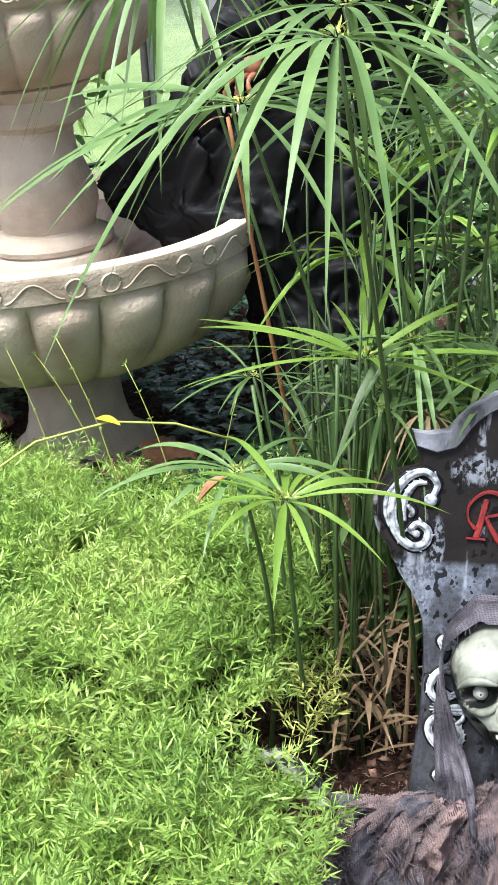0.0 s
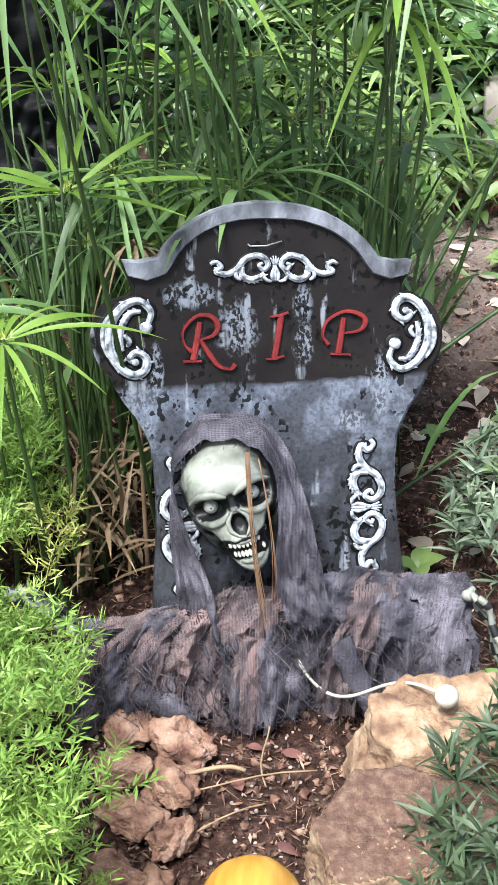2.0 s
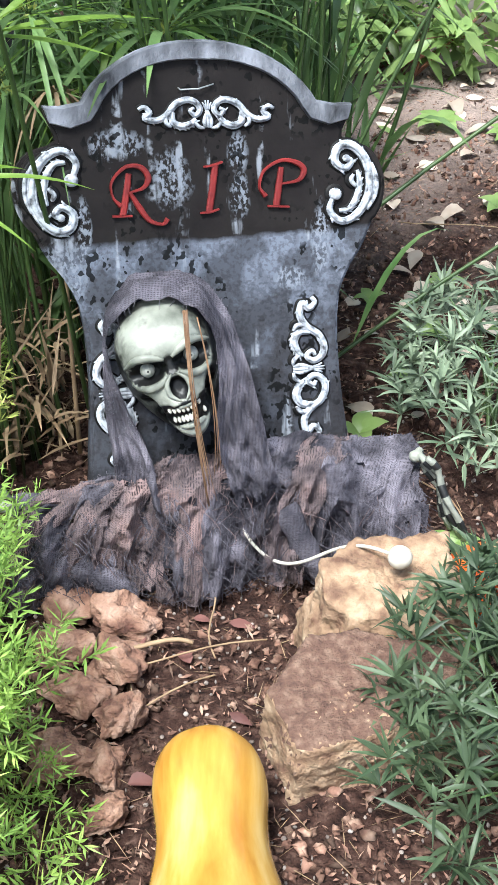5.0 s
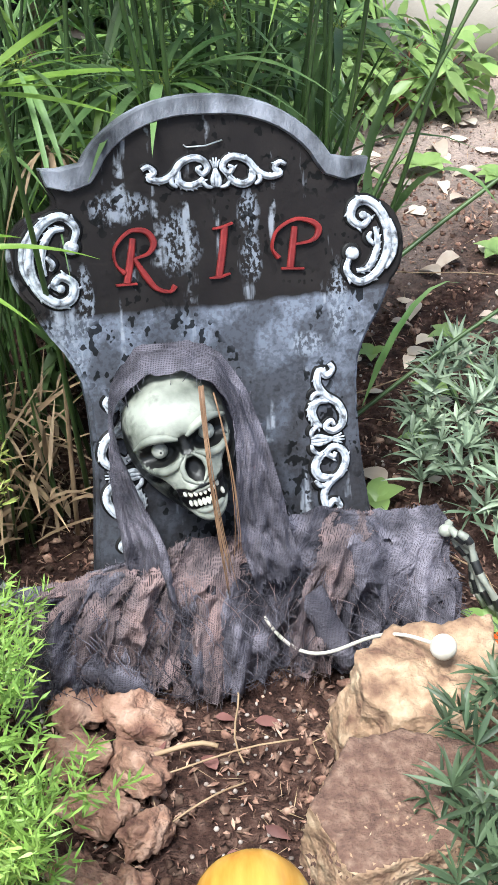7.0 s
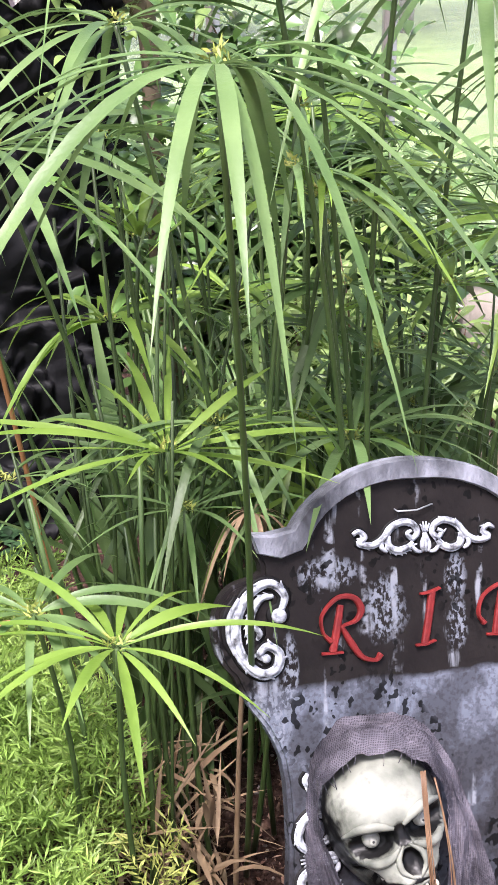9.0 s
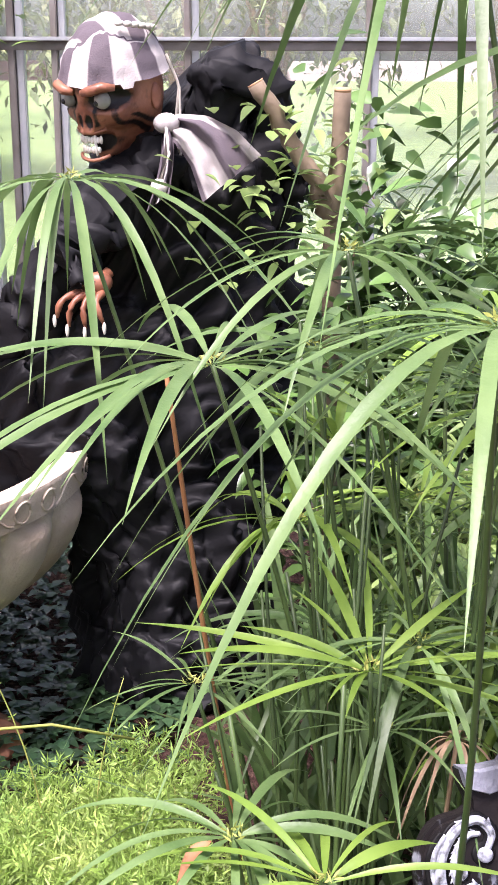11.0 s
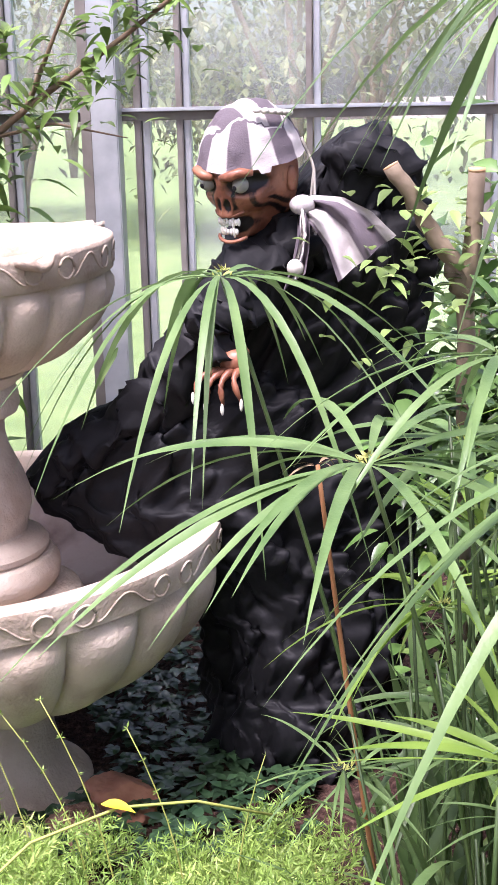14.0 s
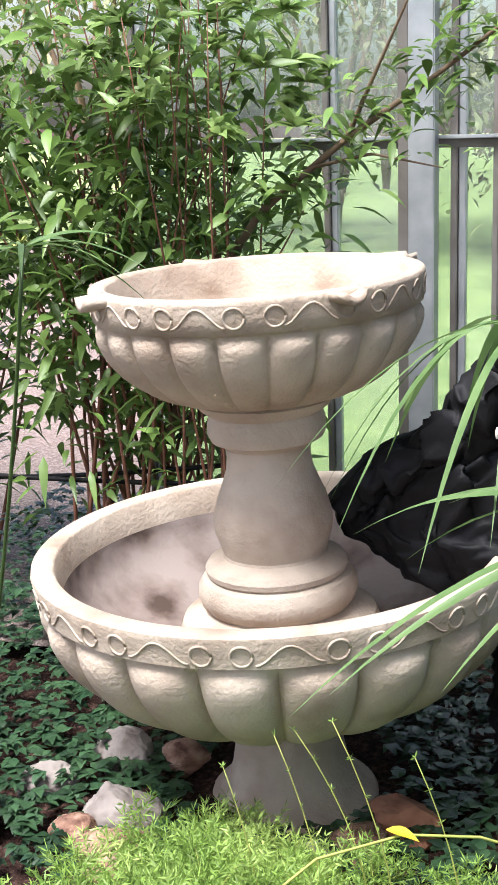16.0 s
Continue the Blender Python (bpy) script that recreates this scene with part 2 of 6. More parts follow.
def woven(m, pitch, open_share):
    """Gives a cloth the weave of coarse threads with small open gaps and slubs."""
    nt = m.node_tree
    bs = nt.nodes["Principled BSDF"]
    old = bs.inputs["Base Color"].links[0].from_socket
    co = nt.nodes.new("ShaderNodeTexCoord")
    both = []
    for axis in ("X", "Z"):
        w = nt.nodes.new("ShaderNodeTexWave")
        w.wave_type, w.bands_direction = "BANDS", axis
        w.inputs["Scale"].default_value, w.inputs["Distortion"].default_value, w.inputs["Detail"].default_value = pitch, 2.6, 3.0
        w.inputs["Detail Scale"].default_value = 0.5
        nt.links.new(co.outputs["Object"], w.inputs["Vector"])
        both.append(w.outputs["Fac"])
    mul = nt.nodes.new("ShaderNodeMath")
    mul.operation = "MAXIMUM"
    nt.links.new(both[0], mul.inputs[0])
    nt.links.new(both[1], mul.inputs[1])
    mr = nt.nodes.new("ShaderNodeMapRange")
    mr.inputs[1].default_value, mr.inputs[2].default_value = 0.15, 1.0
    mr.inputs[3].default_value, mr.inputs[4].default_value = 0.42, 1.12
    nt.links.new(mul.outputs[0], mr.inputs[0])
    hs = nt.nodes.new("ShaderNodeHueSaturation")
    nt.links.new(mr.outputs[0], hs.inputs["Value"])
    nt.links.new(old, hs.inputs["Color"])
    nt.links.new(hs.outputs[0], bs.inputs["Base Color"])
    n = nt.nodes.new("ShaderNodeTexNoise")
    n.inputs["Scale"].default_value, n.inputs["Detail"].default_value = 28, 5
    nt.links.new(co.outputs["Object"], n.inputs["Vector"])
    gap = nt.nodes.new("ShaderNodeMath")
    gap.operation = "SUBTRACT"
    nt.links.new(n.outputs[0], gap.inputs[0])
    nt.links.new(mul.outputs[0], gap.inputs[1])
    al = nt.nodes.new("ShaderNodeMapRange")
    al.inputs[1].default_value, al.inputs[2].default_value = 0.42 - open_share, 0.50 - open_share
    al.inputs[3].default_value, al.inputs[4].default_value = 1.0, 0.0
    nt.links.new(gap.outputs[0], al.inputs[0])
    nt.links.new(al.outputs[0], bs.inputs["Alpha"])


def sunlit_dry_soil(m, dry):
    """Paler far soil at the right: dry earth and the sunlight on it, both put into the colour."""
    nt = m.node_tree
    bs = nt.nodes["Principled BSDF"]
    old = bs.inputs["Base Color"].links[0].from_socket
    co = nt.nodes.new("ShaderNodeTexCoord")
    sp = nt.nodes.new("ShaderNodeSeparateXYZ")
    nt.links.new(co.outputs["Object"], sp.inputs[0])
    n = nt.nodes.new("ShaderNodeTexNoise")
    n.inputs["Scale"].default_value, n.inputs["Detail"].default_value = 5, 9
    nt.links.new(co.outputs["Object"], n.inputs["Vector"])
    a = nt.nodes.new("ShaderNodeMath")
    a.operation, a.inputs[1].default_value = "MULTIPLY_ADD", 1.6
    nt.links.new(n.outputs[0], a.inputs[0])
    nt.links.new(sp.outputs[1], a.inputs[2])
    mr = nt.nodes.new("ShaderNodeMapRange")
    mr.inputs[1].default_value, mr.inputs[2].default_value = 3.35, 4.35
    mr.inputs[4].default_value = 0.9
    nt.links.new(a.outputs[0], mr.inputs[0])
    bed = nt.nodes.new("ShaderNodeMapRange")
    bed.inputs[1].default_value, bed.inputs[2].default_value = 0.05, 0.25
    nt.links.new(sp.outputs[0], bed.inputs[0])
    both = nt.nodes.new("ShaderNodeMath")
    both.operation = "MULTIPLY"
    nt.links.new(mr.outputs[0], both.inputs[0])
    nt.links.new(bed.outputs[0], both.inputs[1])
    mx = nt.nodes.new("ShaderNodeMix")
    mx.data_type = "RGBA"
    nt.links.new(both.outputs[0], mx.inputs[0])
    nt.links.new(old, mx.inputs[6])
    mx.inputs[7].default_value = (*dry, 1)
    nt.links.new(mx.outputs[2], bs.inputs["Base Color"])


# Far soil paled for dryness and for sunlight, painted in.
sunlit_dry_soil(SOIL, (0.30, 0.23, 0.20))


def brushed(m, dark):
    """Black paint brushed into the hollows of the moulding, by a painted mask on the mesh."""
    nt = m.node_tree
    bs = nt.nodes["Principled BSDF"]
    old = bs.inputs["Base Color"].links[0].from_socket
    at = nt.nodes.new("ShaderNodeAttribute")
    at.attribute_name = "band"
    co = nt.nodes.new("ShaderNodeTexCoord")
    n = nt.nodes.new("ShaderNodeTexNoise")
    n.inputs["Scale"].default_value, n.inputs["Detail"].default_value = 130, 6
    nt.links.new(co.outputs["Object"], n.inputs["Vector"])
    a = nt.nodes.new("ShaderNodeMath")
    a.operation, a.inputs[1].default_value = "MULTIPLY_ADD", 0.5
    nt.links.new(n.outputs[0], a.inputs[0])
    nt.links.new(at.outputs["Fac"], a.inputs[2])
    mr = nt.nodes.new("ShaderNodeMapRange")
    mr.inputs[1].default_value, mr.inputs[2].default_value = 0.32, 0.78
    nt.links.new(a.outputs[0], mr.inputs[0])
    mx = nt.nodes.new("ShaderNodeMix")
    mx.data_type = "RGBA"
    nt.links.new(mr.outputs[0], mx.inputs[0])
    nt.links.new(old, mx.inputs[6])
    mx.inputs[7].default_value = (*dark, 1)
    nt.links.new(mx.outputs[2], bs.inputs["Base Color"])


brushed(BONE, (0.006, 0.006, 0.006))
brushed(FLESH, (0.008, 0.005, 0.005))
woven(GAUZE, 150, 0.02)
woven(GAUZE_RUST, 135, 0.24)


def stripes(name):
    """Grey and off-white cotton stripes, by the direction around the head and across the scarf."""
    m = material(name, [(0.34, 0.31, 0.295), (0.46, 0.425, 0.41)], 0.9, scale=30, bump=0.5, bump_scale=300, spec=0.1)
    nt = m.node_tree
    bs = nt.nodes["Principled BSDF"]
    old = bs.inputs["Base Color"].links[0].from_socket
    at = nt.nodes.new("ShaderNodeAttribute")
    at.attribute_name = "band"
    wv = nt.nodes.new("ShaderNodeMath")
    wv.operation = "PINGPONG"
    wv.inputs[1].default_value = 1.0
    nt.links.new(at.outputs["Fac"], wv.inputs[0])
    st = nt.nodes.new("ShaderNodeMapRange")
    st.inputs[1].default_value, st.inputs[2].default_value = 0.46, 0.54
    nt.links.new(wv.outputs[0], st.inputs[0])
    mx = nt.nodes.new("ShaderNodeMix")
    mx.data_type = "RGBA"
    nt.links.new(st.outputs[0], mx.inputs[0])
    nt.links.new(old, mx.inputs[6])
    mx.inputs[7].default_value = (0.105, 0.088, 0.098, 1)
    nt.links.new(mx.outputs[2], bs.inputs["Base Color"])
    return m


STRIPE = stripes("striped_cotton")


def slab_paint():
    """Black-brown paint above, a sponged blue-grey wash below, white drips and dark dabs."""
    m = material("tombstone_paint", [(0.011, 0.009, 0.009), (0.019, 0.016, 0.015)], 0.55, scale=18, bump=0.3, bump_scale=110, spec=0.12)
    nt = m.node_tree
    bs = nt.nodes["Principled BSDF"]
    base = bs.inputs["Base Color"].links[0].from_socket
    co = nt.nodes.new("ShaderNodeTexCoord")
    sp = nt.nodes.new("ShaderNodeSeparateXYZ")
    nt.links.new(co.outputs["Object"], sp.inputs[0])

    def noise_at(scale, stretch=(1, 1, 1), detail=5):
        mp = nt.nodes.new("ShaderNodeMapping")
        mp.inputs["Scale"].default_value = stretch
        nt.links.new(co.outputs["Object"], mp.inputs[0])
        n = nt.nodes.new("ShaderNodeTexNoise")
        n.inputs["Scale"].default_value, n.inputs["Detail"].default_value = scale, detail
        nt.links.new(mp.outputs[0], n.inputs["Vector"])
        return n.outputs[0]

    def ranged(src, a, b, c=0.0, d=1.0):
        r = nt.nodes.new("ShaderNodeMapRange")
        for i, v in enumerate((a, b, c, d)):
            r.inputs[i + 1].default_value = v
        nt.links.new(src, r.inputs[0])
        return r.outputs[0]

    def calc(op, a, b):
        n = nt.nodes.new("ShaderNodeMath")
        n.operation = op
        for i, v in enumerate((a, b)):
            if isinstance(v, (int, float)):
                n.inputs[i].default_value = v
            else:
                nt.links.new(v, n.inputs[i])
        return n.outputs[0]

    def over(fac, under, color):
        mx = nt.nodes.new("ShaderNodeMix")
        mx.data_type = "RGBA"
        nt.links.new(fac, mx.inputs[0])
        nt.links.new(under, mx.inputs[6])
        mx.inputs[7].default_value = (*color, 1)
        return mx.outputs[2]

    ragged = calc("ADD", sp.outputs[2], ranged(noise_at(14), 0, 1, -0.018, 0.018))
    band = calc("MULTIPLY", ranged(ragged, 0.449, 0.440), ranged(ragged, 0.20, 0.42, 0.25, 1.0))
    wash = calc("MULTIPLY", calc("MULTIPLY", band, ranged(noise_at(26, (1, 1, 0.7), 10), 0.42, 0.56, 0.38, 1.0)), ranged(noise_at(170, (1, 1, 1), 4), 0.38, 0.54, 0.6, 1.0))
    out = over(wash, base, (0.155, 0.172, 0.215))
    streak = calc("MULTIPLY", ranged(noise_at(16, (3.2, 1, 0.35)), 0.60, 0.68), ranged(noise_at(55), 0.45, 0.58))
    out = over(calc("MULTIPLY", streak, 0.75), out, (0.30, 0.32, 0.36))
    for cx, cz, w, h in ((-0.081, 0.593, 0.038, 0.022), (-0.004, 0.540, 0.030, 0.044), (0.096, 0.577, 0.015, 0.030), (0.097, 0.506, 0.015, 0.030), (-0.131, 0.470, 0.010, 0.045), (-0.160, 0.410, 0.030, 0.050), (0.218, 0.425, 0.016, 0.060), (0.170, 0.372, 0.024, 0.018)):
        dx = calc("DIVIDE", calc("SUBTRACT", sp.outputs[0], cx), w)
        dz = calc("DIVIDE", calc("SUBTRACT", sp.outputs[2], cz), h)
        d2 = calc("ADD", calc("MULTIPLY", dx, dx), calc("MULTIPLY", dz, dz))
        blob = calc("MULTIPLY", ranged(calc("ADD", d2, ranged(noise_at(38, (1, 1, 0.6), 6), 0, 1, -1.1, 1.1)), 1.3, 0.3), ranged(noise_at(210, (1.2, 1, 0.7), 7), 0.46, 0.58))
        out = over(calc("MULTIPLY", blob, 0.9), out, (0.21, 0.23, 0.27))
    dabs = calc("MULTIPLY", ranged(noise_at(95, (1, 1, 0.75), 1), 0.585, 0.615), ranged(noise_at(9, (1, 1, 1), 2), 0.45, 0.51))
    out = over(calc("MULTIPLY", dabs, 0.92), out, (0.003, 0.003, 0.003))
    nt.links.new(out, bs.inputs["Base Color"])
    return m


SLAB = slab_paint()


# ---- mesh helpers ----
class Shape:
    """Collects vertices, faces and material slots of one mesh."""

    def __init__(self):
        self.v, self.f, self.m, self.band = [], [], [], []
        self.count = 0

    def add(self, verts, faces, slot=0, band=None):
        verts = np.asarray(verts, float).reshape(-1, 3)
        self.v.append(verts)
        self.band.append(np.zeros(len(verts)) if band is None else np.asarray(band, float).reshape(-1))
        k = self.count
        self.f.extend([tuple(i + k for i in f) for f in faces])
        self.m.extend([slot] * len(faces))
        self.count += len(verts)

    def mesh(self, name, mats, smooth=True):
        me = bpy.data.meshes.new(name)
        v = np.concatenate(self.v)
        me.from_pydata(v.tolist(), [], self.f)
        for mat in mats:
            me.materials.append(mat)
        me.polygons.foreach_set("material_index", self.m)
        me.polygons.foreach_set("use_smooth", [smooth] * len(self.f))
        b = np.concatenate(self.band)
        if b.any():
            at = me.attributes.new("band", "FLOAT", "POINT")
            at.data.foreach_set("value", b.astype(np.float32))
        me.update()
        return me


def part(name, shape, mats, parent=None, label="", smooth=True, crease=None):
    mats = mats if isinstance(mats, (list, tuple)) else [mats]
    ob = new(name, shape.mesh(name, mats, smooth))
    if crease:
        ob.data.set_sharp_from_angle(angle=radians(crease))
    if parent is not None:
        ob.parent = parent
    if label:
        ob["label"] = label
    return ob


def thing(name, label, category, group="", kind=""):
    return tagged(new(name), label, category, group, kind)


def grid_faces(rows, cols, wrap=False):
    out = []
    for i in range(rows - 1):
        for j in range(cols - (0 if wrap else 1)):
            k = (j + 1) % cols
            out.append((i * cols + j, i * cols + k, (i + 1) * cols + k, (i + 1) * cols + j))
    return out


def tube(path, radius, sides=6, taper=None, flat=1.0, normal=None):
    """A closed tube along a path; taper(s) scales its radius from 0 to 1."""
    p = np.asarray(path, float)
    n = len(p)
    t = np.gradient(p, axis=0)
    t /= np.linalg.norm(t, axis=1)[:, None] + 1e-9
    up = np.array(normal if normal is not None else (0.13, 0.21, 0.97))
    a = np.cross(t, up)
    a /= np.linalg.norm(a, axis=1)[:, None] + 1e-9
    b = np.cross(a, t)
    ang = np.linspace(0, 2 * math.pi, sides, endpoint=False)
    rad = np.array([radius * (taper(i / (n - 1)) if taper else 1.0) for i in range(n)])
    v = p[:, None, :] + rad[:, None, None] * (np.cos(ang)[None, :, None] * a[:, None, :] + flat * np.sin(ang)[None, :, None] * b[:, None, :])
    f = grid_faces(n, sides, True)
    f.append(tuple(range(sides))[::-1])
    f.append(tuple((n - 1) * sides + i for i in range(sides)))
    return v.reshape(-1, 3), f


def lathe(profile, sides, wobble=None):
    """A profile of (radius, height) turned round z. wobble(angle, i) scales a radius."""
    ang = np.linspace(0, 2 * math.pi, sides, endpoint=False)
    v = []
    for i, (r, z) in enumerate(profile):
        k = np.array([wobble(a, i) for a in ang]) if wobble else np.ones(sides)
        v.append(np.stack([r * k * np.cos(ang), r * k * np.sin(ang), np.full(sides, z)], 1))
    return np.concatenate(v), grid_faces(len(profile), sides, True)


def ball(center, radii, turn=None, rings=10, sides=14):
    th = np.linspace(0, math.pi, rings + 1)
    ph = np.linspace(0, 2 * math.pi, sides, endpoint=False)
    v = np.array([[math.sin(a) * math.cos(b), math.sin(a) * math.sin(b), math.cos(a)] for a in th for b in ph]) * np.array(radii)
    if turn is not None:
        v = v @ np.array(turn.to_3x3()).T
    return v + np.array(center), grid_faces(rings + 1, sides, True)


def icosphere(level):
    bm = bmesh.new()
    bmesh.ops.create_icosphere(bm, subdivisions=level, radius=1)
    v = np.array([x.co[:] for x in bm.verts])
    f = [tuple(x.index for x in y.verts) for y in bm.faces]
    bm.free()
    return v, f


def box(x0, x1, y0, y1, z0, z1, bevel=0.0):
    bm = bmesh.new()
    bmesh.ops.create_cube(bm, size=1, matrix=Matrix.Translation(((x0 + x1) / 2, (y0 + y1) / 2, (z0 + z1) / 2)) @ Matrix.Diagonal((x1 - x0, y1 - y0, z1 - z0, 1)))
    if bevel:
        bmesh.ops.bevel(bm, geom=bm.edges[:], offset=bevel, segments=2, affect="EDGES")
    bm.verts.index_update()
    v = [x.co[:] for x in bm.verts]
    f = [tuple(x.index for x in y.verts) for y in bm.faces]
    bm.free()
    return v, f


def fbm(x, y, z=0.0, octaves=3):
    return noise.fractal(Vector((x, y, z)), 1.0, 2.0, octaves)


def moved(m, v):
    v = np.asarray(v, float).reshape(-1, 3)
    a = np.array(m)
    return v @ a[:3, :3].T + a[:3, 3]


# ---- the setting ----
def ground_height(x, y):
    z = 0.018 * fbm(x * 2.1, y * 2.1, 3.3) + 0.008 * fbm(x * 11, y * 11, 1.7) + 0.007 * fbm(x * 29, y * 29, 4.1)
    return z - 0.02


def build_ground():
    s = Shape()
    xs = np.concatenate([np.linspace(-60, -4, 20), np.linspace(-3.8, -0.7, 40), np.linspace(-0.65, 1.0, 190), np.linspace(1.05, 3, 20), np.linspace(4, 60, 20)])
    ys = np.concatenate([np.linspace(-60, -1, 16), np.linspace(-0.5, 0.8, 12), np.linspace(0.85, 2.6, 200), np.linspace(2.65, 4.6, 40), np.linspace(5, 9, 16), np.linspace(12, 150, 16)])
    v = [(x, y, ground_height(x, y) if -4 < x < 3 and -1 < y < 5 else -0.02) for y in ys for x in xs]
    s.add(v, grid_faces(len(ys), len(xs)))
    ob = part("ground", s, SOIL)
    tagged(ob, "reddish brown garden soil with mulch and twigs", "soil", kind="structure")
    lawn = Shape()
    v = [(x, y, 0.015 + 0.02 * fbm(x, y)) for y in np.linspace(4.75, 60, 40) for x in np.linspace(-40, 40, 60)]
    lawn.add(v, grid_faces(40, 60))
    tagged(part("lawn", lawn, LAWN), "sunlit mown green lawn outside the glass", "lawn", kind="structure")
    path = Shape()
    v = []
    for i, y in enumerate(np.linspace(3.6, 14, 30)):
        c = -2.9 - 0.45 * (y - 4.5)
        for u in np.linspace(-1.0, 0.55, 10):
            x = c + u * (1.0 + 0.12 * (y - 4))
            v.append((x, y, 0.05 + 0.01 * fbm(x * 3, y * 3)))
    path.add(v, grid_faces(30, 10))
    tagged(part("gravel_path", path, GRAVEL), "pale pinkish gravel garden path", "path", kind="structure")


build_ground()


def build_greenhouse():
    y = 4.6
    wall = tagged(new("wall_north"), "glazed greenhouse wall with metal glazing bars", "greenhouse wall", kind="structure")
    bars = (-2.3, -1.617, -1.193, -1.06, -0.65, -0.096, 0.46, 1.0, 1.55, 2.1, 2.65, 3.2)
    for x in bars:
        s = Shape()
        w = 0.022 if x != -1.193 else 0.024
        s.add(*box(x - w, x - w * 0.1, y - 0.03, y + 0.02, -0.05, 3.2, 0.003))
        s.add(*box(x - w * 0.1 + 0.002, x + w, y - 0.014, y + 0.02, -0.05, 3.2, 0.003), slot=1)
        part("glazing_bar", s, [METAL_DARK, METAL], wall, smooth=False)
    s = Shape()
    s.add(*box(-1.373, -1.338, y - 0.10, y - 0.034, -0.05, 3.2, 0.003), slot=1)
    s.add(*box(-1.336, -1.252, y - 0.12, y - 0.04, -0.05, 3.2, 0.004))
    part("post", s, [METAL, METAL_DARK], wall, "wide galvanised steel post", smooth=False)
    for z, h in ((1.485, 0.02), (2.9, 0.03), (0.03, 0.05)):
        s = Shape()
        s.add(*box(-2.35, 3.3, y - 0.036, y - 0.0305, z - h, z + h, 0.002))
        s.add(*box(-2.35, 3.3, y - 0.055, y - 0.037, z + h * 0.4, z + h, 0.002), slot=1)
        part("rail", s, [METAL_DARK, METAL], wall, smooth=False)
    for a, b in zip(bars[:-1], bars[1:]):
        for z0, z1 in ((0.08, 1.464), (1.506, 2.87)):
            s = Shape()
            s.add(*box(a + 0.02, b - 0.02, y + 0.004, y + 0.008, z0, z1))
            ob = part("pane", s, PANE, wall, smooth=False)
            ob.visible_shadow = False
    # Unseen roof sheet, added so the inside is darker than the lawn.
    roof = Shape()
    roof.add(*box(-6, 5, -4, 4.58, 3.22, 3.23))
    tagged(part("ceiling", roof, ROOF, smooth=False), "unseen glass roof added to dim the daylight inside", "glass roof", kind="structure")
    low = Shape()
    low.add(*box(0.62, 3.0, 3.98, 4.18, -0.05, 0.27, 0.012))
    tagged(part("low_wall", low, CONCRETE), "low beige concrete border wall behind the bed", "low wall", kind="structure")


build_greenhouse()


# ---- the tombstone ----
TX, TY = 0.048, 1.826


def half_outline():
    """Right half, from the top of the arch down, in x from the middle and z."""
    pts = [(0.0, 0.738), (0.022, 0.737), (0.044, 0.734), (0.065, 0.729), (0.085, 0.722), (0.104, 0.712), (0.121, 0.701), (0.137, 0.688), (0.150, 0.675), (0.160, 0.662), (0.168, 0.649)]
    pts += [(0.198, 0.643), (0.221, 0.644), (0.217, 0.622), (0.209, 0.606), (0.2085, 0.596), (0.216, 0.590)]
    pts += [(0.230 + 0.0435 * math.sin(a), 0.519 + 0.066 * math.cos(a)) for a in np.linspace(radians(12), radians(150), 13)]
    pts += [(0.242, 0.437), (0.231, 0.415), (0.215, 0.391), (0.204, 0.368), (0.196, 0.345), (0.192, 0.310), (0.191, 0.27), (0.192, 0.22), (0.196, 0.165), (0.203, 0.10), (0.209, 0.03), (0.214, -0.08)]
    return pts


